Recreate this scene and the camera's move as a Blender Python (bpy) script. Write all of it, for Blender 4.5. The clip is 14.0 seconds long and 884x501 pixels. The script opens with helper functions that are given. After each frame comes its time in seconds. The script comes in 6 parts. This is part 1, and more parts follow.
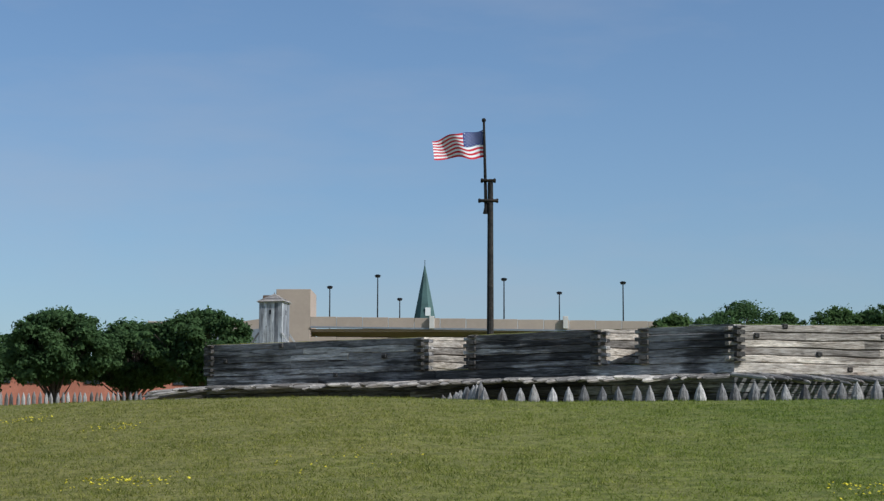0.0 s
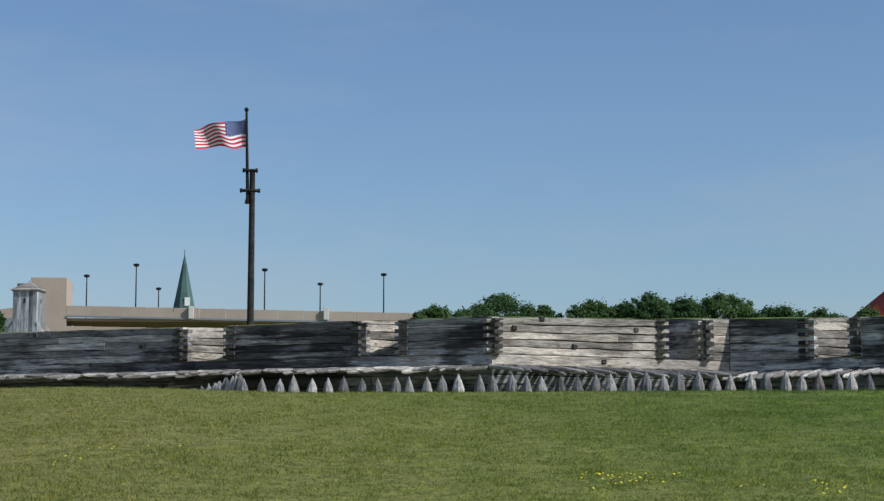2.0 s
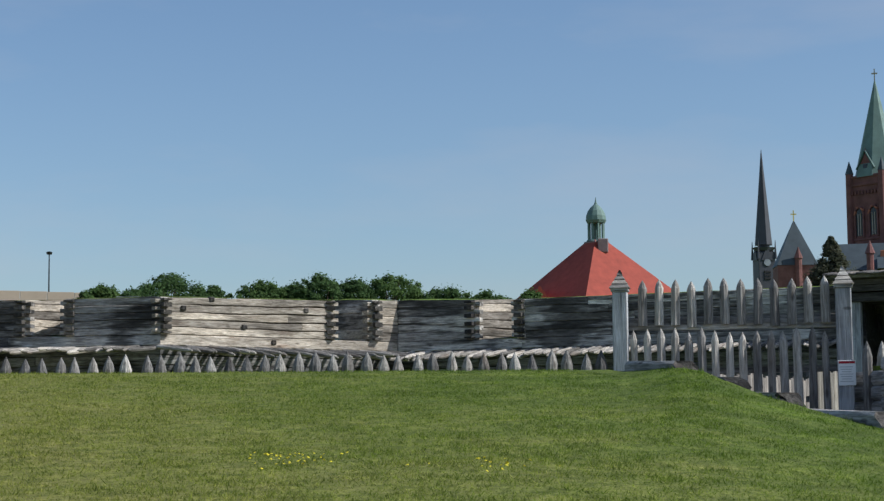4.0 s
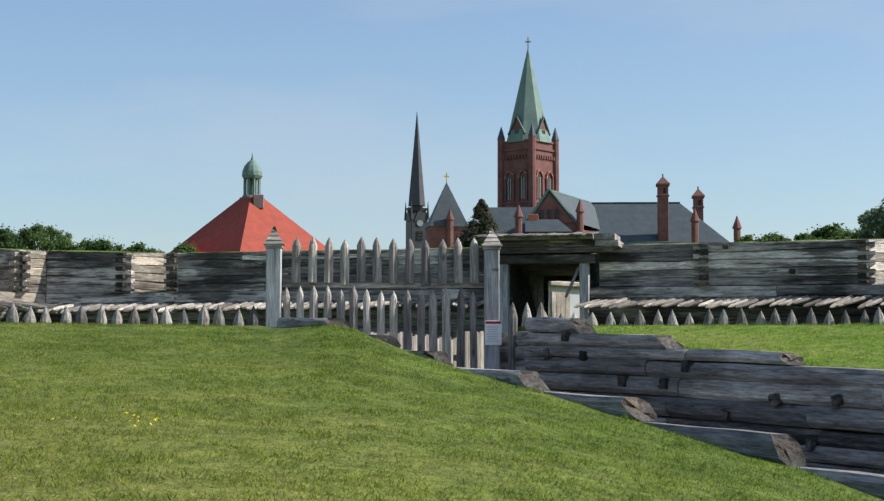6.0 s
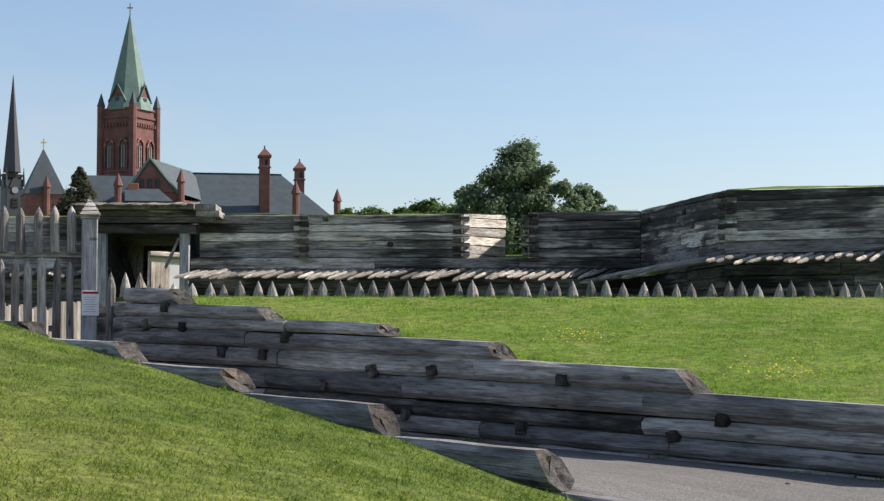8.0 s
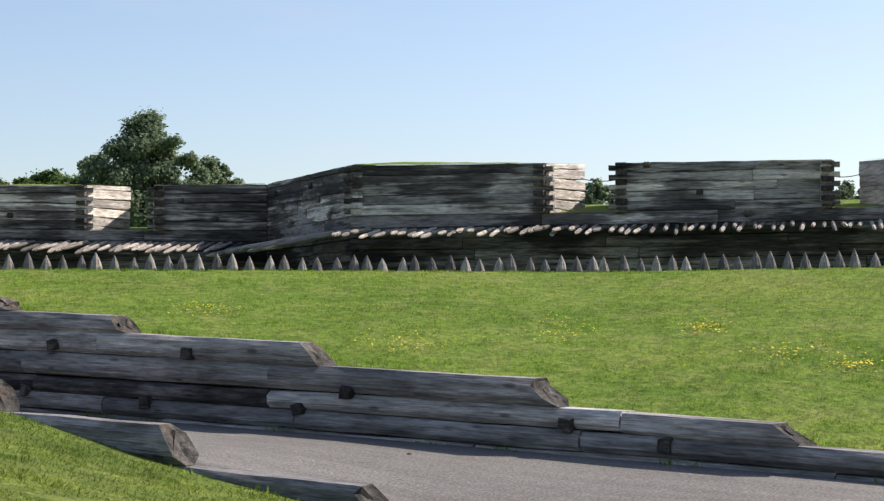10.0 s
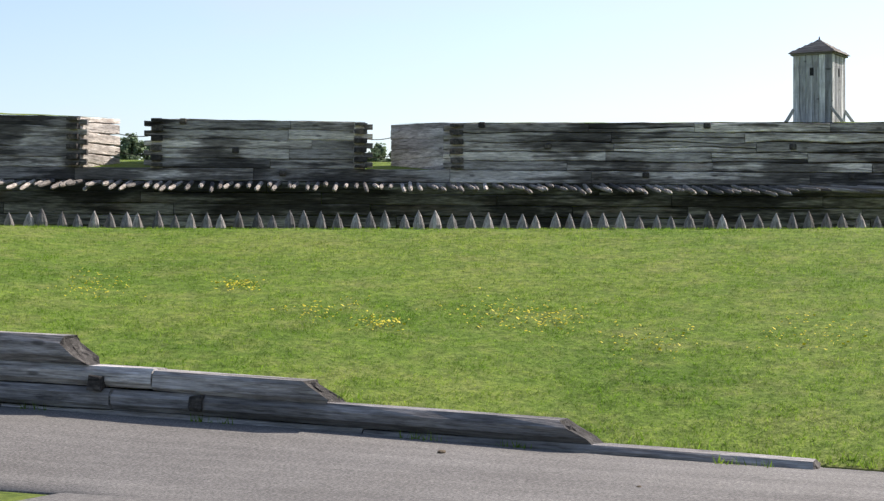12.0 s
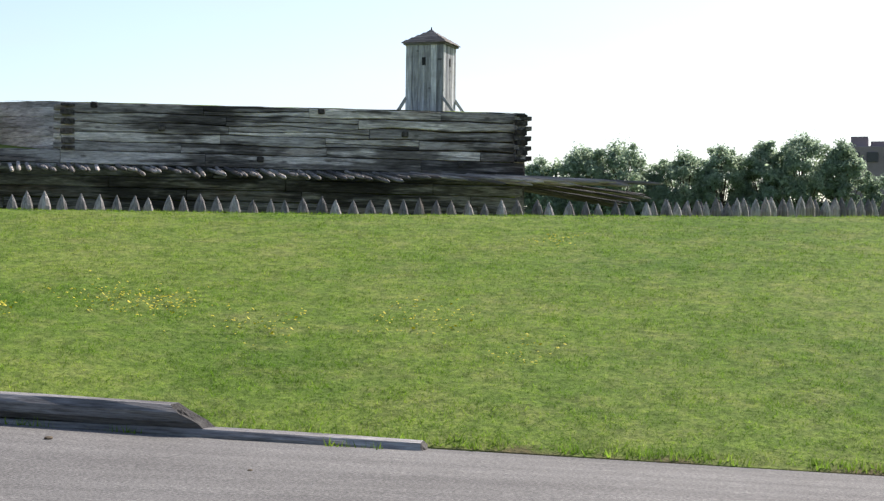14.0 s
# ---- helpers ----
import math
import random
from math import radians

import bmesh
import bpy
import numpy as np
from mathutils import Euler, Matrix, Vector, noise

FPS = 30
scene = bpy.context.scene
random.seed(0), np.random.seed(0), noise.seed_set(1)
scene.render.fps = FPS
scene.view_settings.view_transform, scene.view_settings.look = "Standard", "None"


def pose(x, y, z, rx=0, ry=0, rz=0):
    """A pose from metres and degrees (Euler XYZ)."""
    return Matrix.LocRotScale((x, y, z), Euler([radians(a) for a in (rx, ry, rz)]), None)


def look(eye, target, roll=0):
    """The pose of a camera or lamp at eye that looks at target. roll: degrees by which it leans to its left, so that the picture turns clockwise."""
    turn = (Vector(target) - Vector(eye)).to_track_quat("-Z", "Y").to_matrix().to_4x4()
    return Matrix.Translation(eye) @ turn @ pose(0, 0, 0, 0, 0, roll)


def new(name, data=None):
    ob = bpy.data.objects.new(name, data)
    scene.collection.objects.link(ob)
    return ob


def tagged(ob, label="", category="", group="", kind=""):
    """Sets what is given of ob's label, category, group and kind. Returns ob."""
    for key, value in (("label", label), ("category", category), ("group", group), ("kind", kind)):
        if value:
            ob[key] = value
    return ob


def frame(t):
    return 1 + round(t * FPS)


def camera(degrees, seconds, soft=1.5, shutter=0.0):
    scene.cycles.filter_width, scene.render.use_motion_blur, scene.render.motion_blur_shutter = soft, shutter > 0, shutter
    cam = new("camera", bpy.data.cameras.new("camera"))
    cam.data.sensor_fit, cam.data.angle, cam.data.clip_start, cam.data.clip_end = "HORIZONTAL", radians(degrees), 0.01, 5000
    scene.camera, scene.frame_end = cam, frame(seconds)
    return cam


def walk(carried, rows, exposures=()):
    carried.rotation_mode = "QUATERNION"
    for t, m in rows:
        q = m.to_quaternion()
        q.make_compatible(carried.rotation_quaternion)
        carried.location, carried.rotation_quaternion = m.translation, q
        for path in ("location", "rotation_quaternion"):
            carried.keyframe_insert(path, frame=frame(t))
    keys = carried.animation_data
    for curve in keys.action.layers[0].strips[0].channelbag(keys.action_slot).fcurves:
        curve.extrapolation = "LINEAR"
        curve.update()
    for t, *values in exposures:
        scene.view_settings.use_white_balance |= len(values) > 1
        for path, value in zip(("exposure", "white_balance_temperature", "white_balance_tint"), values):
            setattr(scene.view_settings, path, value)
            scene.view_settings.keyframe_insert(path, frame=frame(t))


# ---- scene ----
EXPO = [(0.0, -0.18, 5740, 8), (3.2, -0.14, 5860, 8), (5.3, 0.28, 6350, 9), (7.2, 0.46, 6600, 11), (9.5, 0.55, 6850, 16), (12.0, 0.67, 6750, 16), (14.0, 0.62, 6600, 15)]
cam = camera(27.68, 14.0, soft=1.35)
EYE = Vector((0.0, 0.0, 1.6))


def place(az, d, el=0.0):
    """The point at compass bearing az, level distance d and elevation el as seen from the tripod."""
    a = radians(az)
    return Vector((d * math.sin(a), d * math.cos(a), EYE.z + d * math.tan(radians(el))))


def aim(az, el, roll):
    return look(EYE, place(az, 100, el), roll)


walk(cam, [
    (0, aim(0.00, 6.83, 0.11)),
    (0.5, aim(1.05, 6.70, 0.05)),
    (1, aim(2.87, 6.64, 0.15)),
    (1.5, aim(5.33, 6.69, 0.03)),
    (2, aim(7.66, 6.55, -0.05)),
    (2.5, aim(9.99, 6.41, -0.14)),
    (3, aim(12.85, 6.46, -0.22)),
    (3.2, aim(13.94, 6.43, -0.36)),
    (5.3, aim(25.21, 4.66, -0.02)),
    (5.5, aim(26.32, 4.51, 0.06)),
    (6, aim(29.23, 4.43, 0.06)),
    (6.5, aim(32.09, 4.43, 0.12)),
    (7, aim(35.55, 4.03, 0.12)),
    (7.2, aim(36.90, 3.89, 0.08)),
    (9.3, aim(49.12, 3.09, -0.28)),
    (9.5, aim(50.17, 2.99, -0.33)),
    (10, aim(53.86, 2.63, -0.25)),
    (10.5, aim(57.74, 2.84, -0.35)),
    (11, aim(61.09, 2.63, -0.34)),
    (11.5, aim(64.59, 1.79, -0.02)),
    (12, aim(68.65, 1.28, 0.28)),
    (12.5, aim(72.52, 1.04, 0.44)),
    (13, aim(75.82, 1.13, 0.26)),
    (13.5, aim(78.28, 1.07, 0.65)),
    (14, aim(80.95, 0.87, 0.68)),
], EXPO)

# ---- light ----
SUN_AZ, SUN_EL = 119.0, 40.0
world = bpy.data.worlds.new("world")
scene.world = world
world.use_nodes = True
wn = world.node_tree
sky = wn.nodes.new("ShaderNodeTexSky")
sky.sky_type = 'NISHITA'
sky.sun_disc = False
sky.sun_elevation, sky.sun_rotation = radians(SUN_EL), radians(SUN_AZ)
sky.air_density, sky.dust_density, sky.ozone_density = 1.0, 1.0, 2.7
wn.nodes["Background"].inputs["Strength"].default_value = 0.112
wtc = wn.nodes.new("ShaderNodeTexCoord")
wmap = wn.nodes.new("ShaderNodeMapping")
wmap.inputs["Scale"].default_value = (2.2, 2.2, 9.0)
wn.links.new(wtc.outputs["Generated"], wmap.inputs["Vector"])
wisp = wn.nodes.new("ShaderNodeTexNoise")
wisp.inputs["Scale"].default_value, wisp.inputs["Detail"].default_value, wisp.inputs["Roughness"].default_value = 1.6, 6.0, 0.55
wn.links.new(wmap.outputs["Vector"], wisp.inputs["Vector"])
wr = wn.nodes.new("ShaderNodeMapRange")
wr.inputs[1].default_value, wr.inputs[2].default_value, wr.inputs[3].default_value, wr.inputs[4].default_value = 0.48, 0.74, 0.0, 0.30
wn.links.new(wisp.outputs["Fac"], wr.inputs[0])
wmix = wn.nodes.new("ShaderNodeMix")
wmix.data_type = 'RGBA'
wmix.inputs[7].default_value = (4.6, 4.5, 4.7, 1)
wn.links.new(wr.outputs[0], wmix.inputs[0])
wn.links.new(sky.outputs["Color"], wmix.inputs[6])
wn.links.new(wmix.outputs[2], wn.nodes["Background"].inputs["Color"])
sun = new("sun", bpy.data.lights.new("sun", "SUN"))
sun.data.energy, sun.data.angle, sun.data.color = 4.6, radians(0.53), (1.0, 0.95, 0.87)
sa, se = radians(SUN_AZ), radians(SUN_EL)
sun.matrix_world = look((100 * math.sin(sa) * math.cos(se), 100 * math.cos(sa) * math.cos(se), 100 * math.sin(se)), (0, 0, 0))


# ---- materials ----
def mat(name, rough=0.8, metal=0.0):
    m = bpy.data.materials.new(name)
    m.use_nodes = True
    b = m.node_tree.nodes["Principled BSDF"]
    b.inputs["Roughness"].default_value, b.inputs["Metallic"].default_value = rough, metal
    b.inputs["Specular IOR Level"].default_value = 0.3
    return m, m.node_tree, b


def nd(nt, kind, **vals):
    n = nt.nodes.new(kind)
    for k, x in vals.items():
        n.inputs[k.replace("_", " ")].default_value = x
    return n


def ramp(nt, fac, stops):
    r = nt.nodes.new("ShaderNodeValToRGB")
    while len(r.color_ramp.elements) < len(stops):
        r.color_ramp.elements.new(0.5)
    for e, (p, c) in zip(r.color_ramp.elements, stops):
        e.position, e.color = p, (*c, 1)
    nt.links.new(fac, r.inputs["Fac"])
    return r.outputs["Color"]


def mix(nt, mode, fac, a, b):
    m = nt.nodes.new("ShaderNodeMix")
    m.data_type, m.blend_type = 'RGBA', mode
    for k, x in ((0, fac), (6, a), (7, b)):
        if isinstance(x, bpy.types.NodeSocket):
            nt.links.new(x, m.inputs[k])
        else:
            m.inputs[k].default_value = x if k == 0 else (*x, 1)
    return m.outputs[2]


def bump(nt, bsdf, height, strength=0.4, dist=0.02):
    b = nd(nt, "ShaderNodeBump", Strength=strength, Distance=dist)
    nt.links.new(height, b.inputs["Height"])
    nt.links.new(b.outputs["Normal"], bsdf.inputs["Normal"])


def noise_at(nt, vec, scale, detail=4.0, rough=0.6):
    n = nd(nt, "ShaderNodeTexNoise", Scale=scale, Detail=detail, Roughness=rough)
    nt.links.new(vec, n.inputs["Vector"])
    return n.outputs["Fac"]


def stretched(nt, vec, s):
    m = nt.nodes.new("ShaderNodeMapping")
    m.inputs["Scale"].default_value = s
    nt.links.new(vec, m.inputs["Vector"])
    return m.outputs["Vector"]


def wood_mat(name, dark, mid, light, stain=0.5, along=(2.0, 10, 15), warm=(0.20, 0.13, 0.08), island=False, fibre=(2.0, 40, 60)):
    """Weathered timber with grain along local x, checks, water stains and a tone of its own for each log."""
    m, nt, b = mat(name, 0.85)
    tc = nt.nodes.new("ShaderNodeTexCoord")
    if island:
        rnd = nt.nodes.new("ShaderNodeNewGeometry").outputs["Random Per Island"]
    else:
        rnd = nt.nodes.new("ShaderNodeObjectInfo").outputs["Random"]
    off = nt.nodes.new("ShaderNodeVectorMath")
    off.operation = 'MULTIPLY_ADD'
    comb = nt.nodes.new("ShaderNodeCombineXYZ")
    for i in range(3):
        nt.links.new(rnd, comb.inputs[i])
    off.inputs[1].default_value = (37, 53, 71)
    nt.links.new(comb.outputs[0], off.inputs[0])
    nt.links.new(tc.outputs["Object"], off.inputs[2])
    v = off.outputs[0]
    grain = noise_at(nt, stretched(nt, v, along), 1.6, 6.0, 0.65)
    fine = noise_at(nt, stretched(nt, v, fibre), 1.0, 3.0, 0.6)
    col = ramp(nt, grain, [(0.30, dark), (0.48, mid), (0.70, light)])
    col = mix(nt, 'MULTIPLY', 0.5, col, ramp(nt, fine, [(0.34, (0.35, 0.35, 0.35)), (0.5, (0.9, 0.9, 0.9)), (0.66, (1.15, 1.15, 1.15))]))
    tone = ramp(nt, rnd, [(0.0, (0.42, 0.42, 0.43)), (0.5, (0.90, 0.89, 0.88)), (1.0, (1.38, 1.35, 1.30))])
    col = mix(nt, 'MULTIPLY', 1.0, col, tone)
    blot = noise_at(nt, stretched(nt, v, (0.5, 1.5, 2.2)), 1.1, 4.0, 0.6)
    col = mix(nt, 'MIX', ramp(nt, blot, [(0.56, (0, 0, 0)), (0.78, (0.55, 0.55, 0.55))]), col, warm)
    crack = noise_at(nt, stretched(nt, v, tuple(q * c_ for q, c_ in zip(fibre, (0.35, 0.55, 0.5) if fibre[0] < 10 else (0.55, 0.5, 0.35)))), 1.0, 2.0, 0.5)
    col = mix(nt, 'MULTIPLY', 0.55, col, ramp(nt, crack, [(0.30, (0.12, 0.12, 0.12)), (0.36, (1, 1, 1))]))
    kn = nd(nt, "ShaderNodeTexVoronoi", Scale=1.0)
    nt.links.new(stretched(nt, v, (1.1, 3.2, 3.2)), kn.inputs["Vector"])
    col = mix(nt, 'MULTIPLY', 0.7, col, ramp(nt, kn.outputs["Distance"], [(0.07, (0.2, 0.19, 0.18)), (0.13, (1, 1, 1))]))
    where = nt.nodes.new("ShaderNodeNewGeometry").outputs["Position"]
    # split-off slivers with crisp edges, and water stains that end in streaks along the grain
    peel = noise_at(nt, stretched(nt, v, tuple(0.35 * q for q in along[:1]) + (3.0, 5.0) if fibre[0] < 10 else (5.0, 5.0, 0.5)), 1.0, 5.0, 0.62)
    col = mix(nt, 'MULTIPLY', 0.75, col, ramp(nt, peel, [(0.40, (0.50, 0.49, 0.48)), (0.425, (0.80, 0.79, 0.78)), (0.54, (0.95, 0.95, 0.95)), (0.56, (1.22, 1.22, 1.22))]))
    soak = noise_at(nt, stretched(nt, where, (0.26, 0.26, 0.55)), 1.0, 4.0, 0.55)
    streak = noise_at(nt, stretched(nt, v, (0.45, 5.0, 7.0) if fibre[0] < 10 else (6.0, 6.0, 0.5)), 1.0, 5.0, 0.65)
    both = nt.nodes.new("ShaderNodeMath")
    both.operation = 'MULTIPLY_ADD'
    both.inputs[1].default_value = 0.62
    nt.links.new(streak, both.inputs[0])
    nt.links.new(soak, both.inputs[2])
    col = mix(nt, 'MULTIPLY', min(1.0, stain * 1.2), col, ramp(nt, both.outputs[0], [(0.735, (0.15, 0.145, 0.142)), (0.785, (0.55, 0.54, 0.535)), (0.82, (1.12, 1.12, 1.12))]))
    wv = noise_at(nt, stretched(nt, v, (0.35, 2.0, 3.0)), 1.0, 5.0, 0.7)
    col = mix(nt, 'MULTIPLY', stain * 0.8, col, ramp(nt, wv, [(0.40, (0.12, 0.12, 0.12)), (0.50, (1, 1, 1))]))
    nt.links.new(col, b.inputs["Base Color"])
    h = nt.nodes.new("ShaderNodeMath")
    h.operation = 'ADD'
    nt.links.new(grain, h.inputs[0])
    nt.links.new(fine, h.inputs[1])
    bump(nt, b, h.outputs[0], 0.7, 0.03)
    return m


WALL = wood_mat("weathered_wall_timber", (0.27, 0.25, 0.232), (0.49, 0.464, 0.436), (0.67, 0.643, 0.61), 0.74)
# sunlight on the cheek walls is lifted into this pale timber
CHEEK = wood_mat("sunlit_timber", (0.33, 0.295, 0.25), (0.68, 0.635, 0.57), (0.86, 0.825, 0.77), 0.26, warm=(0.24, 0.13, 0.08))
# beige copy for the left bastion's sunlit faces, their light in the colour
SUNNY = wood_mat("beige_sunlit_timber", (0.22, 0.18, 0.135), (0.50, 0.44, 0.365), (0.70, 0.64, 0.555), 0.34, warm=(0.22, 0.12, 0.07))
STAKE = wood_mat("stake_timber", (0.17, 0.16, 0.15), (0.32, 0.305, 0.285), (0.46, 0.44, 0.415), 0.2, (1.5, 14, 14))
POLE = wood_mat("fraise_timber", (0.20, 0.185, 0.165), (0.40, 0.37, 0.335), (0.57, 0.535, 0.49), 0.3, (1.5, 14, 14))
KERB = wood_mat("path_wall_timber", (0.21, 0.20, 0.19), (0.39, 0.378, 0.364), (0.54, 0.528, 0.512), 0.32)
# rotted path logs; also backlit poles, whose shade is in this colour
ROTTEN_SHADED = wood_mat("rotten_and_shaded_timber", (0.05, 0.045, 0.042), (0.15, 0.14, 0.132), (0.27, 0.26, 0.25), 0.6)
PICKET = wood_mat("picket_timber", (0.27, 0.245, 0.22), (0.46, 0.43, 0.395), (0.61, 0.58, 0.54), 0.1, (1.5, 14, 14))
BOARD = wood_mat("grey_board", (0.26, 0.26, 0.26), (0.46, 0.46, 0.46), (0.62, 0.62, 0.61), 0.3)
UPRIGHT = wood_mat("upright_grey_board", (0.36, 0.375, 0.40), (0.47, 0.485, 0.51), (0.59, 0.605, 0.625), 0.12, (9, 9, 1.2), warm=(0.30, 0.28, 0.26), fibre=(40, 40, 2))
UPRIGHT_TAN = wood_mat("upright_tan_board", (0.20, 0.175, 0.15), (0.34, 0.31, 0.275), (0.46, 0.43, 0.39), 0.15, (9, 9, 1.2), fibre=(40, 40, 2))
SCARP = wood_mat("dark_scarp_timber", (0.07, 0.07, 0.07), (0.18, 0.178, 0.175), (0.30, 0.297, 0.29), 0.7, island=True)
TARRED = wood_mat("tarred_mast_timber", (0.012, 0.011, 0.010), (0.03, 0.027, 0.024), (0.06, 0.055, 0.05), 0.4)
ENDGRAIN = wood_mat("dark_end_grain", (0.032, 0.029, 0.027), (0.09, 0.083, 0.075), (0.18, 0.168, 0.152), 0.4, (6, 6, 6))


def plain_mat(name, c, rough=0.7, vary=0.15, scale=1.5, metal=0.0, rel=0.15):
    m, nt, b = mat(name, rough, metal)
    tc = nt.nodes.new("ShaderNodeTexCoord")
    lo, hi = [max(0, x * (1 - vary)) for x in c], [min(1, x * (1 + vary)) for x in c]
    n1 = noise_at(nt, tc.outputs["Object"], scale, 6.0, 0.65)
    n2 = noise_at(nt, tc.outputs["Object"], scale * 14, 3.0, 0.6)
    col = ramp(nt, n1, [(0.3, lo), (0.7, hi)])
    col = mix(nt, 'MULTIPLY', 0.5, col, ramp(nt, n2, [(0.3, (1 - vary,) * 3), (0.7, (1, 1, 1))]))
    nt.links.new(col, b.inputs["Base Color"])
    bump(nt, b, n2, rel, 0.02)
    return m


BRICK = plain_mat("red_brick", (0.190, 0.088, 0.080), 0.85, 0.3, 0.8)
BRICK_PALE = plain_mat("orange_brick", (0.42, 0.16, 0.10), 0.85, 0.25, 0.5)
# slate tone raised a little to carry distance haze
SLATE = plain_mat("hazy_grey_slate", (0.068, 0.086, 0.098), 0.6, 0.2, 0.7)
COPPER = plain_mat("green_copper", (0.15, 0.225, 0.20), 0.6, 0.25, 0.5)
COPPER_DARK = plain_mat("dark_copper", (0.07, 0.125, 0.115), 0.6, 0.3, 0.5)
REDROOF = plain_mat("red_roof_tile", (0.31, 0.058, 0.036), 0.75, 0.18, 1.2)
CONCRETE = plain_mat("tan_concrete", (0.42, 0.335, 0.265), 0.85, 0.12, 0.15)
CONCRETE_PALE = plain_mat("pale_concrete", (0.62, 0.58, 0.52), 0.85, 0.1, 0.3)
# near-black: the shade inside openings is put into this colour
SHADOWED = plain_mat("shaded_interior", (0.03, 0.03, 0.032), 0.9, 0.3, 0.3)
DARKMETAL = plain_mat("dark_metal", (0.025, 0.027, 0.03), 0.5, 0.2, 3, 0.4)
STEELGREY = plain_mat("grey_steel", (0.30, 0.32, 0.34), 0.45, 0.15, 2, 0.5)
WHITE = plain_mat("white_paint", (0.8, 0.8, 0.78), 0.6, 0.05, 2)
GOLD = plain_mat("gilt_metal", (0.85, 0.62, 0.2), 0.3, 0.1, 3, 0.9)
STONE = plain_mat("pale_stone", (0.45, 0.40, 0.33), 0.85, 0.15, 0.8)
SHINGLE = wood_mat("wood_shingle", (0.16, 0.14, 0.12), (0.32, 0.29, 0.26), (0.46, 0.43, 0.40), 0.3)
FLAGRED = plain_mat("red_cloth", (0.55, 0.03, 0.045), 0.8, 0.06, 2)
FLAGWHITE = plain_mat("white_cloth", (0.80, 0.79, 0.78), 0.8, 0.04, 2)
FLAGBLUE = plain_mat("blue_cloth", (0.03, 0.05, 0.18), 0.8, 0.06, 2)
SIGNRED = plain_mat("red_print", (0.35, 0.02, 0.03), 0.6, 0.05, 2)
SIGNGREY = plain_mat("grey_print", (0.45, 0.45, 0.45), 0.6, 0.05, 2)
GLASSY = plain_mat("dark_window", (0.03, 0.035, 0.04), 0.15, 0.2, 0.5)
ROPE = plain_mat("dark_rope", (0.05, 0.045, 0.04), 0.9, 0.2, 8)
FLOWER = plain_mat("yellow_petal", (0.72, 0.60, 0.03), 0.7, 0.15, 6)
EARTH = plain_mat("brown_earth", (0.13, 0.10, 0.065), 0.95, 0.4, 1.2, 0, 0.5)


PATH_L, PATH_R = 14.0, 17.8


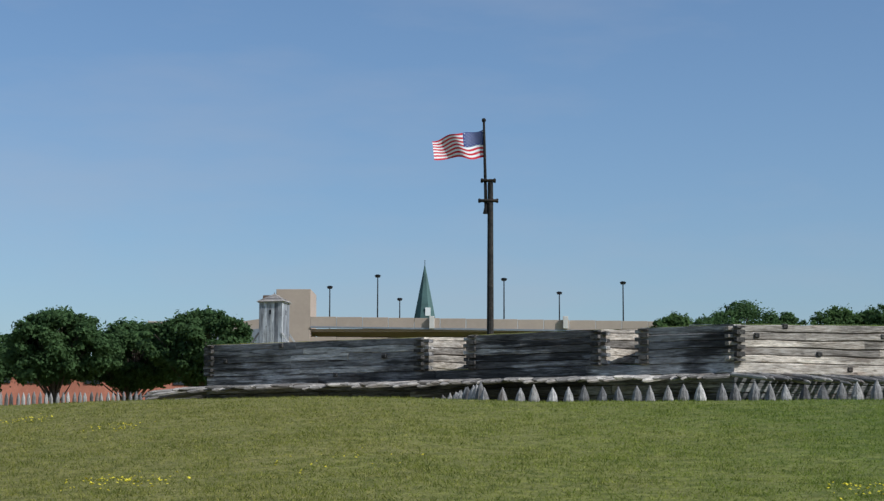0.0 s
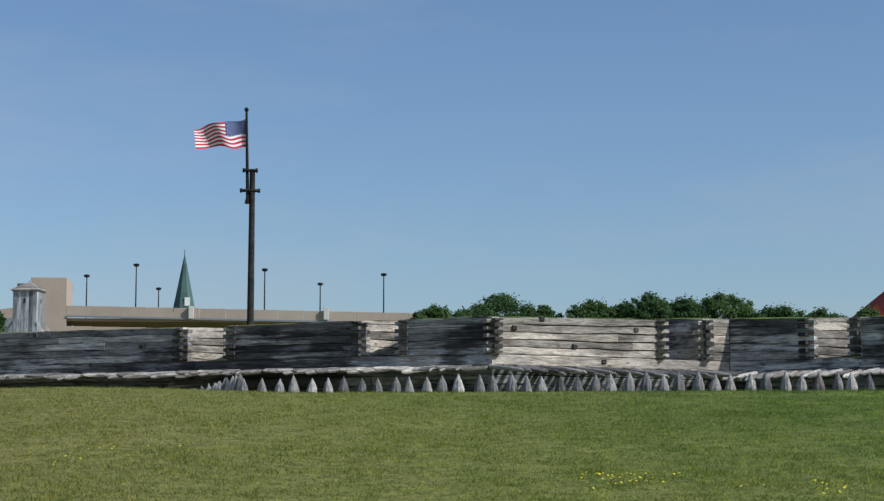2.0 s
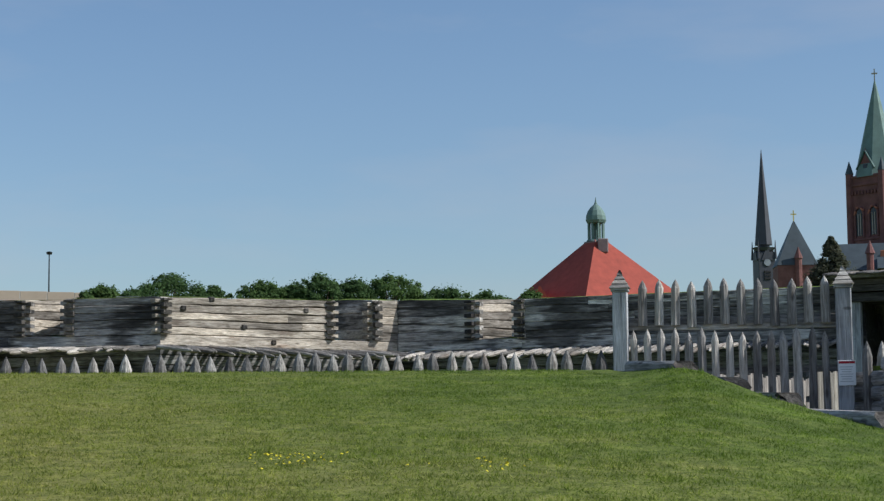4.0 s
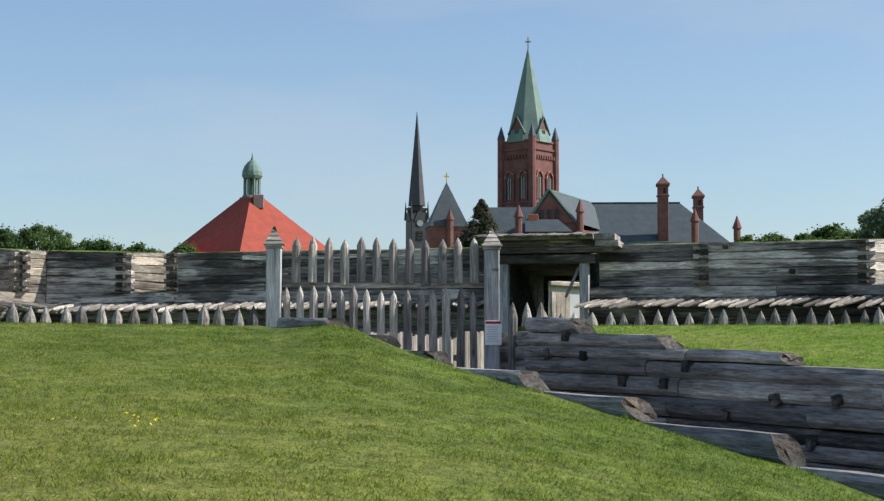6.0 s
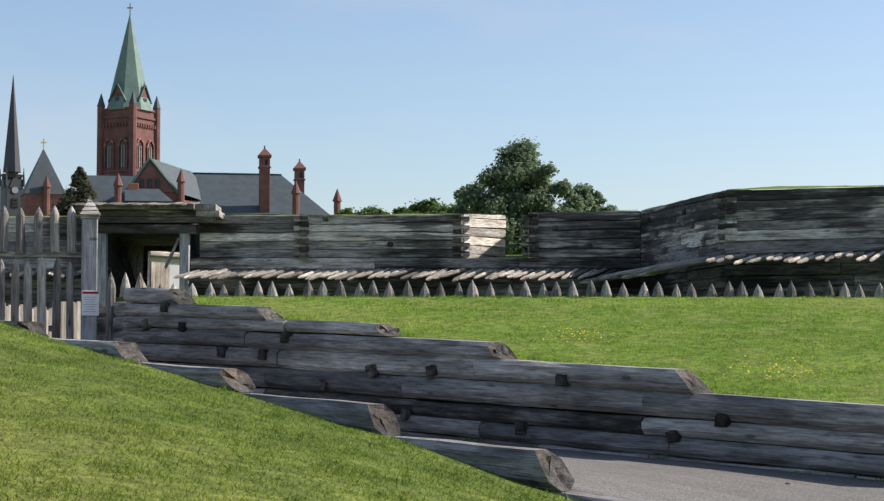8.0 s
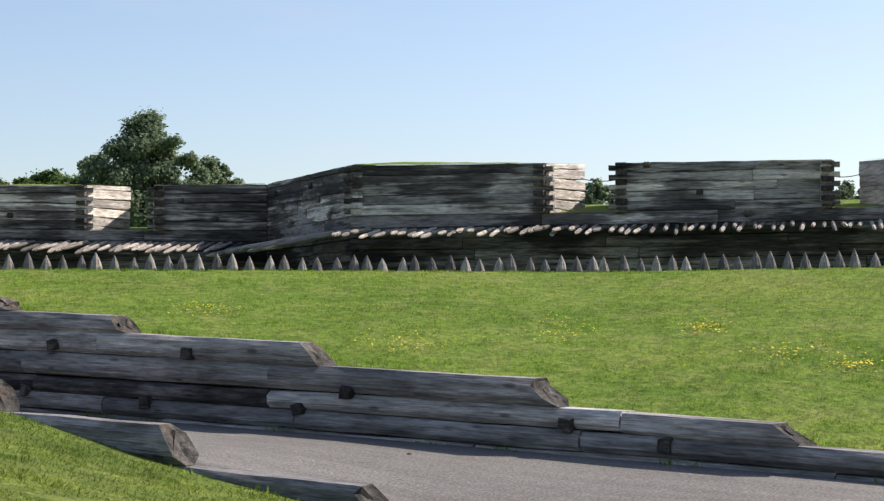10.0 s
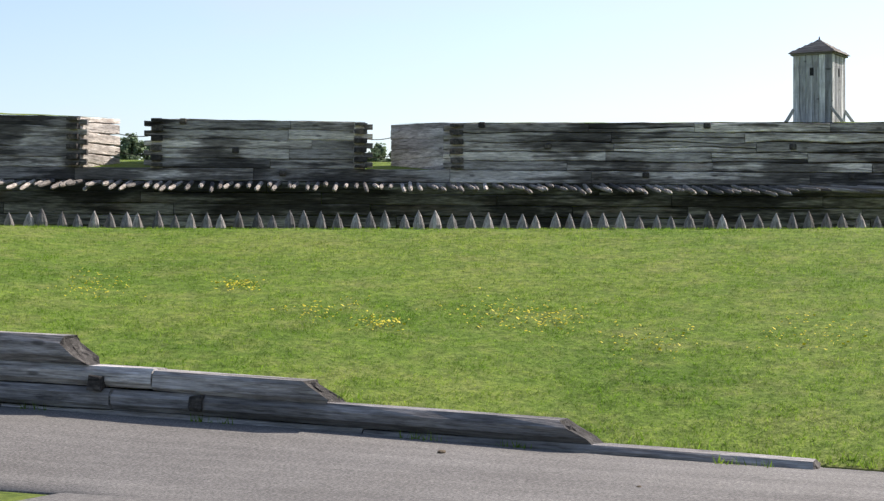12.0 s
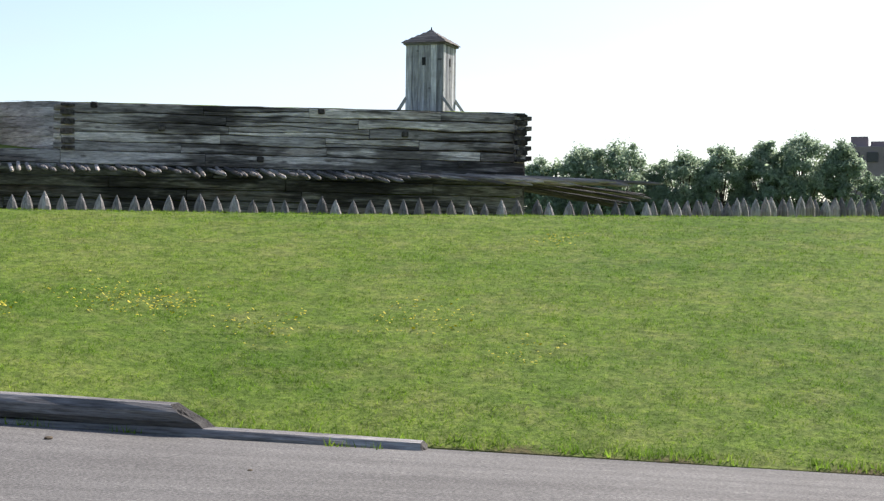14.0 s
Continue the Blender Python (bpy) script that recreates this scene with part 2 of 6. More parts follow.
def grass_mat(name, blades, dirt=False):
    m, nt, b = mat(name, 0.9)
    b.inputs["Specular IOR Level"].default_value = 0.06
    tc = nt.nodes.new("ShaderNodeTexCoord")
    p = tc.outputs["Object"]
    big = noise_at(nt, p, 0.22, 5.0, 0.62)
    midn = noise_at(nt, p, 1.3, 5.0, 0.65)
    fine = noise_at(nt, p, 14.0, 4.0, 0.7)
    col = ramp(nt, big, [(0.30, (0.092, 0.158, 0.027)), (0.50, (0.134, 0.198, 0.039)), (0.72, (0.186, 0.225, 0.060))])
    col = mix(nt, 'MIX', ramp(nt, midn, [(0.45, (0, 0, 0)), (0.72, (0.6, 0.6, 0.6))]), col, (0.220, 0.222, 0.090))
    dry = nt.nodes.new("ShaderNodeSeparateXYZ")
    nt.links.new(p, dry.inputs[0])
    dr = nd(nt, "ShaderNodeMapRange")
    dr.inputs[1].default_value, dr.inputs[2].default_value, dr.inputs[3].default_value, dr.inputs[4].default_value = -2.0, 16.0, 0.72, 0.0
    nt.links.new(dry.outputs[0], dr.inputs[0])
    col = mix(nt, 'MIX', dr.outputs[0], col, (0.232, 0.190, 0.078))
    # lusher clover on the shoulder beside the path; clump shade is in its colour
    near = nd(nt, "ShaderNodeMapRange")
    near.inputs[1].default_value, near.inputs[2].default_value, near.inputs[3].default_value, near.inputs[4].default_value = 2.0, 11.0, 0.0, 1.0
    nt.links.new(dry.outputs[0], near.inputs[0])
    side = nd(nt, "ShaderNodeMath")
    side.operation = 'LESS_THAN'
    side.inputs[1].default_value = PATH_L + 1
    nt.links.new(dry.outputs[0], side.inputs[0])
    lush_shade = nt.nodes.new("ShaderNodeMath")
    lush_shade.operation = 'MULTIPLY'
    nt.links.new(near.outputs[0], lush_shade.inputs[0])
    nt.links.new(side.outputs[0], lush_shade.inputs[1])
    clover = ramp(nt, noise_at(nt, p, 0.8, 5.0, 0.7), [(0.36, (0.15, 0.15, 0.15)), (0.58, (0.85, 0.85, 0.85))])
    col = mix(nt, 'MIX', mix(nt, 'MULTIPLY', 1.0, clover, lush_shade.outputs[0]), col, (0.082, 0.113, 0.032))
    tuft = noise_at(nt, p, 5.0, 4.0, 0.7)
    col = mix(nt, 'MULTIPLY', 0.8, col, ramp(nt, tuft, [(0.36, (0.60, 0.66, 0.52)), (0.5, (1.04, 1.05, 1)), (0.64, (1.42, 1.38, 1.15))]))
    if dirt:
        sx = nt.nodes.new("ShaderNodeSeparateXYZ")
        nt.links.new(p, sx.inputs[0])
        wob = nt.nodes.new("ShaderNodeMath")
        wob.operation = 'MULTIPLY_ADD'
        wob.inputs[1].default_value = 1.6
        nt.links.new(noise_at(nt, p, 1.1, 4.0, 0.6), wob.inputs[0])
        nt.links.new(sx.outputs[0], wob.inputs[2])
        bare = nd(nt, "ShaderNodeMapRange")
        bare.inputs[1].default_value, bare.inputs[2].default_value = PATH_R + 1.0, PATH_R + 1.3
        bare.inputs[3].default_value, bare.inputs[4].default_value = 0.85, 0.0
        nt.links.new(wob.outputs[0], bare.inputs[0])
        bare2 = nd(nt, "ShaderNodeMath")
        bare2.operation = 'GREATER_THAN'
        bare2.inputs[1].default_value = PATH_R - 0.2
        nt.links.new(sx.outputs[0], bare2.inputs[0])
        bm_ = nt.nodes.new("ShaderNodeMath")
        bm_.operation = 'MULTIPLY'
        nt.links.new(bare.outputs[0], bm_.inputs[0])
        nt.links.new(bare2.outputs[0], bm_.inputs[1])
        col = mix(nt, 'MIX', bm_.outputs[0], col, (0.13, 0.10, 0.055))
    col = mix(nt, 'MULTIPLY', 0.5, col, ramp(nt, fine, [(0.32, (0.30, 0.34, 0.26)), (0.5, (0.9, 0.92, 0.85)), (0.66, (1.35, 1.3, 1.2))]))
    if blades:
        g = nt.nodes.new("ShaderNodeNewGeometry")
        col = mix(nt, 'MULTIPLY', 1.0, col, ramp(nt, g.outputs["Random Per Island"], [(0.0, (0.80, 0.86, 0.70)), (0.35, (1.02, 1.05, 0.88)), (0.7, (1.3, 1.3, 1.15)), (0.93, (1.75, 1.65, 1.55)), (1.0, (2.3, 2.1, 2.0))]))
        b.inputs["Subsurface Weight"].default_value = 0.0
        tr = nt.nodes.new("ShaderNodeBsdfTranslucent")
        ms = nt.nodes.new("ShaderNodeMixShader")
        ms.inputs[0].default_value = 0.52
        nt.links.new(mix(nt, 'MULTIPLY', 1.0, col, (0.92, 1.16, 0.66)), tr.inputs["Color"])
        nt.links.new(b.outputs[0], ms.inputs[1])
        nt.links.new(tr.outputs[0], ms.inputs[2])
        nt.links.new(ms.outputs[0], nt.nodes["Material Output"].inputs["Surface"])
    else:
        bump(nt, b, fine, 0.8, 0.05)
    nt.links.new(col, b.inputs["Base Color"])
    return m


GRASS = grass_mat("sod", False)
LAWN = grass_mat("lawn", False, True)
BLADE = grass_mat("grass_blades", True)


def leaf_mat(name, c, thin=0.52):
    m, nt, b = mat(name, 0.85)
    b.inputs["Specular IOR Level"].default_value = 0.12
    g = nt.nodes.new("ShaderNodeNewGeometry")
    col = ramp(nt, g.outputs["Random Per Island"], [(0.0, [x * 0.75 for x in c]), (0.6, c), (1.0, [x * 1.25 for x in c])])
    tc = nt.nodes.new("ShaderNodeTexCoord")
    col = mix(nt, 'MULTIPLY', 0.6, col, ramp(nt, noise_at(nt, tc.outputs["Object"], 0.5), [(0.35, (0.6, 0.65, 0.6)), (0.65, (1.15, 1.1, 1.0))]))
    nt.links.new(col, b.inputs["Base Color"])
    tr = nt.nodes.new("ShaderNodeBsdfTranslucent")
    nt.links.new(col, tr.inputs["Color"])
    ms = nt.nodes.new("ShaderNodeMixShader")
    ms.inputs[0].default_value = thin
    nt.links.new(b.outputs[0], ms.inputs[1])
    nt.links.new(tr.outputs[0], ms.inputs[2])
    nt.links.new(ms.outputs[0], nt.nodes["Material Output"].inputs["Surface"])
    return m


LEAF = leaf_mat("green_leaves", (0.115, 0.185, 0.065))
LEAF_DARK = leaf_mat("dark_green_leaves", (0.095, 0.160, 0.062))
# distance haze is put into this pale leaf colour
LEAF_GREY = leaf_mat("hazy_grey_green_leaves", (0.40, 0.50, 0.37), 0.68)
# blue-green leaves, lightened in colour for the haze before them
LEAF_MID = leaf_mat("hazy_blue_green_leaves", (0.19, 0.255, 0.165))
NEEDLE = leaf_mat("spruce_needles", (0.11, 0.115, 0.08))
BARK = plain_mat("brown_bark", (0.13, 0.10, 0.075), 0.95, 0.35, 3, 0, 0.5)


def asphalt_mat():
    m, nt, b = mat("pale_worn_asphalt", 0.9)
    tc = nt.nodes.new("ShaderNodeTexCoord")
    p = tc.outputs["Object"]
    grit = noise_at(nt, p, 34.0, 4.0, 0.75)
    streak = noise_at(nt, stretched(nt, p, (2.2, 0.12, 1)), 1.6, 5.0, 0.6)
    patch = noise_at(nt, p, 0.5, 4.0, 0.6)
    col = ramp(nt, grit, [(0.3, (0.066, 0.065, 0.061)), (0.5, (0.156, 0.152, 0.142)), (0.72, (0.315, 0.304, 0.284))])
    col = mix(nt, 'MULTIPLY', 0.6, col, ramp(nt, streak, [(0.35, (0.72, 0.7, 0.68)), (0.65, (1.15, 1.13, 1.1))]))
    col = mix(nt, 'MULTIPLY', 0.6, col, ramp(nt, patch, [(0.35, (0.78, 0.77, 0.76)), (0.65, (1.1, 1.1, 1.1))]))
    nt.links.new(col, b.inputs["Base Color"])
    bump(nt, b, grit, 0.5, 0.01)
    return m


ASPHALT = asphalt_mat()


# ---- mesh helpers ----
def mesh_ob(name, verts, faces, material, parent=None, label="", smooth=False):
    me = bpy.data.meshes.new(name)
    me.from_pydata([tuple(p) for p in verts], [], [tuple(f) for f in faces])
    me.materials.append(material)
    if smooth:
        me.shade_smooth()
    me.update()
    ob = new(name, me)
    if parent:
        ob.parent = parent
    if label:
        ob["label"] = label
    return ob


def part(name, bm, material, parent=None, label=""):
    bmesh.ops.recalc_face_normals(bm, faces=bm.faces)
    me = bpy.data.meshes.new(name)
    bm.to_mesh(me)
    bm.free()
    me.materials.append(material)
    ob = new(name, me)
    if parent:
        ob.parent = parent
    if label:
        ob["label"] = label
    return ob


def thing(name, label, category, at=(0, 0, 0), rz=0.0, group="", kind=""):
    e = new(name)
    e.matrix_world = pose(*at, 0, 0, rz)
    e.empty_display_size = 0.2
    return tagged(e, label, category, group, kind)


def box_bm(sx, sy, sz, at=(0, 0, 0), bev=0.0):
    """A bevelled block with its base centre at the given point."""
    bm = bmesh.new()
    bmesh.ops.create_cube(bm, size=1, matrix=Matrix.Translation(Vector(at) + Vector((0, 0, sz / 2))) @ Matrix.Diagonal((sx, sy, sz, 1)))
    if bev:
        bmesh.ops.bevel(bm, geom=bm.edges[:], offset=bev, segments=1, affect='EDGES')
    return bm


def prism_bm(poly, z0, z1, tops=None):
    """A solid over a plan polygon; tops gives each corner a height of its own."""
    bm = bmesh.new()
    lo = [bm.verts.new((p[0], p[1], z0)) for p in poly]
    hi = [bm.verts.new((p[0], p[1], (tops[i] if tops else z1))) for i, p in enumerate(poly)]
    n = len(poly)
    for i in range(n):
        bm.faces.new((lo[i], lo[(i + 1) % n], hi[(i + 1) % n], hi[i]))
    bm.faces.new(hi)
    bm.faces.new(lo[::-1])
    return bm


def cone_bm(r0, r1, h, n=8, at=(0, 0, 0), turn=0.0):
    bm = bmesh.new()
    bmesh.ops.create_cone(bm, cap_ends=True, segments=n, radius1=r0, radius2=r1, depth=h,
                          matrix=Matrix.Translation(Vector(at) + Vector((0, 0, h / 2))) @ Matrix.Rotation(turn, 4, 'Z'))
    return bm


def log_mesh(L, h, w, seed, tongue=(0, 0), mitre=0.0, round_=0.07, seams=None):
    """A hewn log along x, centred. tongue: notched ends that run on past the corner; mitre: slant of the +x end; seams: how far the lower and upper edge wander."""
    rg = random.Random(seed)
    c = min(h, w) * round_ * rg.uniform(0.7, 1.3)
    sec = [(-w / 2 + c, -h / 2), (w / 2 - c, -h / 2), (w / 2, -h / 2 + c), (w / 2, h / 2 - c), (w / 2 - c, h / 2), (-w / 2 + c, h / 2), (-w / 2, h / 2 - c), (-w / 2, -h / 2 + c)]
    xs = []
    lo, hi = -L / 2, L / 2
    n = max(2, int(L / (0.35 if seams else 0.7)))
    for i in range(n + 1):
        xs.append((lo + (hi - lo) * i / n, 1.0))
    if tongue[0]:
        xs = [(lo - tongue[0], 0.52), (lo + 0.02, 0.52)] + [(lo + 0.03, 1.0)] + xs[1:]
    if tongue[1]:
        xs = xs[:-1] + [(hi - 0.03, 1.0), (hi - 0.02, 0.52), (hi + tongue[1], 0.52)]
    verts, faces = [], []
    dy = dz = 0.0
    for k, (x, s) in enumerate(xs):
        dy = 0.6 * dy + rg.uniform(-1, 1) * 0.012
        dz = 0.6 * dz + rg.uniform(-1, 1) * 0.010
        drift = (seams[0](x), seams[1](x)) if seams else (0.0, 0.0)
        for (y, z) in sec:
            last = k == len(xs) - 1 and mitre
            sl = mitre * (0.5 - z / h) + rg.uniform(-0.07, 0.07) if last else 0.0
            verts.append((x + sl, y + dy + rg.uniform(-1, 1) * (0.02 if last else 0.006), z * s + dz * (0.4 if seams else 1) + drift[z > 0] + rg.uniform(-1, 1) * 0.006))
    for k in range(len(xs) - 1):
        for j in range(8):
            a, b = k * 8 + j, k * 8 + (j + 1) % 8
            faces.append((a, b, b + 8, a + 8))
    faces.append(tuple(range(7, -1, -1)))
    if mitre:
        # ragged end with a rotted hollow
        base = verts[(len(xs) - 1) * 8:len(xs) * 8]
        cx, cy, cz = (sum(q[i] for q in base) / 8 for i in range(3))
        oy, oz = rg.uniform(-0.05, 0.05), rg.uniform(-0.02, 0.05)
        deep = rg.choice((0.03, 0.06, 0.22, 0.32))
        for s, back, drop in ((0.76, 0.02, 0.0), (0.44, 0.05, 0.8), (0.26, 0.05 + deep, 1.0)):
            o = len(verts)
            for j, q in enumerate(base):
                if drop:
                    t = 2 * math.pi * (j - 3.5) / 8 - math.pi / 2
                    ry, rz_ = 0.5 * w * math.cos(t) * rg.uniform(0.75, 1.15), 0.5 * h * math.sin(t) * rg.uniform(0.75, 1.15)
                    q = (cx - mitre * rz_ / h, cy + ry, cz + rz_)
                verts.append((cx + (q[0] - cx) * s - back + rg.uniform(-0.02, 0.02), cy + (q[1] - cy) * s + oy * drop + rg.uniform(-1, 1) * 0.03, cz + (q[2] - cz) * s + oz * drop + rg.uniform(-1, 1) * 0.02))
            for j in range(8):
                a, b = o - 8 + j, o - 8 + (j + 1) % 8
                faces.append((a, b, b + 8, a + 8))
    faces.append(tuple(len(verts) - 8 + j for j in range(8)))
    return verts, faces


def axes(o, x, yy):
    """A pose with its x along x and its y nearly along yy."""
    X = Vector(x).normalized()
    Z = X.cross(Vector(yy)).normalized()
    Y = Z.cross(X)
    return Matrix(((X.x, Y.x, Z.x, o[0]), (X.y, Y.y, Z.y, o[1]), (X.z, Y.z, Z.z, o[2]), (0, 0, 0, 1)))


SEED = [1]


def log_at(a, b, h, w, inward, material, parent, tongue=(0, 0), mitre=0.0, name="log", round_=0.07, dark=(0, 0), seams=None):
    a, b = Vector(a), Vector(b)
    SEED[0] += 1
    vs, fs = log_mesh((b - a).length, h, w, SEED[0], tongue, mitre, round_, seams)
    ob = mesh_ob(name, vs, fs, material, parent)
    if mitre:
        ob.data.materials.append(ENDGRAIN)
        for k in range(len(fs) - 25, len(fs)):
            ob.data.polygons[k].material_index = 1
    if dark[0] or dark[1]:
        ob.data.materials.append(ENDGRAIN)
        last = len(fs) - 2
        for k in ([*range(0, 8), last] if dark[0] else []) + ([*range(last - 8, last), last + 1] if dark[1] else []):
            ob.data.polygons[k].material_index = 1
    ob.matrix_parent_inverse = Matrix()
    m = axes((a + b) / 2, b - a, inward)
    ob.matrix_basis = (parent.matrix_basis.inverted() @ m) if parent else m
    return ob


def log_wall(parent, A, B, z0, z1, courses, material, w=0.32, ends=(0, 0), half=False, span=(2.6, 6.0), slack=0.013, dark=(0, 0)):
    """Courses of logs from A to B (seen from outside, left to right). z0, z1: (at A, at B)."""
    A, B = Vector(A[:2]).to_3d(), Vector(B[:2]).to_3d()
    d = (B - A).normalized()
    inward = Vector((-d.y, d.x, 0))
    L = (B - A).length
    rg = random.Random(int(L * 1000) + courses)
    height = (z1[0] - z0[0]) / courses
    waves = [[(rg.uniform(0.6, 2.6), rg.uniform(0, 6.3), rg.uniform(0.01, 0.055) * height * (0.3 if half else 1.0)) for _ in range(4)] for _ in range(courses + 2)]

    def seam(level, s):
        """How far the joint over a course wanders up or down at s metres along the wall."""
        ease = min(1.0, max(0.0, s / 0.8), max(0.0, (L - s) / 0.8))
        return ease * sum(q * math.sin(s * k + p) for k, p, q in waves[level]) if 0 < level <= courses and courses > 1 else 0.0

    for i in range(-1 if half else 0, courses):
        lo, hi = i / courses, (i + 1) / courses
        if half:
            lo, hi = max(0.0, lo + 0.5 / courses), min(hi + 0.5 / courses, 1.0)
        under, over = (i + 1 if half else i), (i + 2 if half else i + 1)
        over = 0 if hi >= 0.999 else over
        cuts = [0.0]
        while L - cuts[-1] > span[1]:
            cuts.append(cuts[-1] + rg.uniform(*span))
            if L - cuts[-1] < 1.2:
                cuts.pop()
                break
        cuts.append(L)
        for k in range(len(cuts) - 1):
            u0, u1 = cuts[k] + 0.006, cuts[k + 1] - 0.006
            mid = (u0 + u1) / 2
            first, final = k == 0, k == len(cuts) - 2
            pieces = [(lo, hi, under, over)]
            if not first and not final and courses > 1 and rg.random() < 0.45:
                m_ = lo + (hi - lo) * rg.uniform(0.4, 0.6)
                pieces = [(lo, m_, under, courses + 1), (m_, hi, courses + 1, over)]
            skew = rg.uniform(-0.12, 0.12) * height
            for l_, h_, ua, ub in pieces:
                set_back = rg.uniform(0, slack * 3)
                pts = []
                for s in (u0, u1):
                    f = s / L
                    za, zb = z0[0] + (z0[1] - z0[0]) * f, z1[0] + (z1[1] - z1[0]) * f
                    pts.append((A + d * s + inward * (w / 2 + set_back)) + Vector((0, 0, za + (zb - za) * (l_ + h_) / 2)))
                hh = ((z1[0] - z0[0]) * (h_ - l_)) - slack

                def edge(level):
                    if level == courses + 1:
                        return lambda x: skew * math.cos((x + mid) * 1.3)
                    return lambda x: seam(level, x + mid)
                log_at(pts[0], pts[1], hh, w, inward, material, parent, (ends[0] if first else 0, ends[1] if final else 0), dark=(dark[0] if first else 0, dark[1] if final else 0), seams=(edge(ua), edge(ub)))


# ---- ground ----
CREST = [(-190, 60), (-60, 48), (-14, 36.6), (0.6, 34.6), (14.0, 31.4), (17.9, 29.3), (29.5, 18.2), (34.6, 1.2), (36.5, -8), (60, -50)]
TIPS_L = [(-60, -0.6), (5, -0.32), (10.7, -0.22), (13.4, 0.13), (16.2, 0.68), (19.2, 1.14), (21.85, 1.58), (24.6, 2.00), (26.4, 2.32), (28.2, 2.73), (29.4, 2.85), (31.4, 2.83)]
TIPS_R = [(-60, -0.55), (-1.5, -0.38), (0, -0.33), (2.6, -0.24), (5.5, -0.13), (8.5, 0.295), (11.65, 0.635), (15.25, 1.10), (18.85, 1.59), (21.35, 1.94), (24.45, 2.22), (27.0, 2.58), (29.3, 2.81)]
CREST_Z = 2.81


def lerp_table(tab, y):
    return np.interp(y, [p[0] for p in tab], [p[1] for p in tab])


def crest_r(az):
    """Distance to the crest of the glacis along each bearing."""
    out = np.full(az.shape, 70.0)
    sx, sy = np.sin(az), np.cos(az)
    for (x0, y0), (x1, y1) in zip(CREST[:-1], CREST[1:]):
        ex, ey = x1 - x0, y1 - y0
        den = sx * ey - sy * ex
        den = np.where(np.abs(den) < 1e-9, 1e-9, den)
        r = (x0 * ey - y0 * ex) / den
        s = (x0 * sy - y0 * sx) / den
        out = np.where((r > 0) & (s >= 0) & (s <= 1), np.minimum(out, r), out)
    return out


def path_z(y):
    return np.maximum(-0.2 + 0.033 * y - 0.045 * np.clip((9.0 - y) / 4.0, 0, 1) + 0.1 * np.clip(y - 24.0, 0, 9.5), -2.0)


def path_s(x, y):
    """The asphalt: level across at its upper end, falling to the lawn side lower down."""
    zc = path_z(y)
    zl = np.minimum(zc, -0.22 + 0.14 * np.maximum(np.asarray(y, float) - 10.4, 0))
    return zc + (zl - zc) * np.clip((PATH_R - np.asarray(x, float)) / (PATH_R - PATH_L), 0, 1)


def crest_z(az):
    """Height of the crest along a bearing: it swells a little before the left bastion."""
    return CREST_Z + np.interp(np.degrees(az), [-30, -14, -10.6, -7, -4, -1, 3, 36, 50, 60, 78, 87, 95], [-0.06, -0.05, 0.04, 0.09, 0.12, 0.09, 0.0, 0.0, -0.03, -0.05, -0.04, 0.02, 0.07])


def shoulder(az):
    """Height and distance of the lawn's upper edge along a bearing: the crest, or the edging of the path."""
    R = crest_r(az)
    rl = PATH_L / np.maximum(np.sin(az), 1e-4)
    uncut = (rl > R) | (az < 0.02)
    return np.where(uncut, crest_z(az), lerp_table(TIPS_L, rl * np.cos(az))), np.where(uncut, R, rl)


def ground_z(x, y):
    x, y = np.asarray(x, float), np.asarray(y, float)
    r, az = np.hypot(x, y), np.arctan2(x, y)
    R = crest_r(az)
    back = np.clip((np.abs(az - 0.7) - 1.75) / 0.5, 0, 1)
    sa = np.maximum(np.sin(az), 1e-4)
    rl, rr = PATH_L / sa, PATH_R / sa
    yl, yr = rl * np.cos(az), rr * np.cos(az)
    uncut = (rl > R) | (az < 0.02)
    zl = lerp_table(TIPS_L, yl)
    u = np.clip(r / np.where(uncut, R, rl), 0, 1)
    top = crest_z(az)
    z = np.where(uncut, top, zl) * (u ** 1.08)
    # the shoulder of the lawn beside the path is rounded over
    soft = np.zeros_like(z)
    for k in range(-4, 5):
        zk, rk = shoulder(az + radians(1.7 * k))
        soft += zk * np.clip(r / rk, 0, 1) ** 1.08 / 9
    near = np.clip(1 - np.abs(az - 0.42) / 0.4, 0, 1)
    z = z + (soft - z) * np.clip(near * 2, 0, 1) * np.clip((1 - u) / 0.5, 0, 1)
    ze = lerp_table(TIPS_R, yr)
    f = np.clip((r - rr) / np.maximum(R - rr, 0.5), 0, 1)
    bank = ze + (top - ze) * f ** 0.9
    z = np.where((~uncut) & (x >= PATH_R + 0.301), bank, z)
    z = z + 0.035 * np.sin(x * 0.9 + 1.3 * np.sin(y * 0.43)) * np.sin(y * 0.7) * np.clip(1 - np.abs(2 * u - 1), 0, 1)
    over = np.clip((r - R - 0.35) / 1.2, 0, 1)
    far = np.clip((r - 72) / 20, 0, 1)
    z = np.where(r > R, top + (1.1 - top) * over + 1.9 * far * far, z)
    inpath = ((x > PATH_L - 0.301) & (x < PATH_R + 0.301) & (y < 33)) | ((x > 9) & (x < PATH_R + 0.301) & (y < 9.0))
    z = np.where(inpath, path_s(x, y) - 0.06, z)
    return z * (1 - back) + back * -0.3


def steps(lo, hi, fine_lo, fine_hi, fine, grow=1.22):
    a = list(np.arange(fine_lo, fine_hi + 1e-6, fine))
    s, v = fine, fine_lo
    while v > lo:
        s *= grow
        v -= s
        a.insert(0, v)
    s, v = fine, a[-1]
    while v < hi:
        s *= grow
        v += s
        a.append(v)
    return a


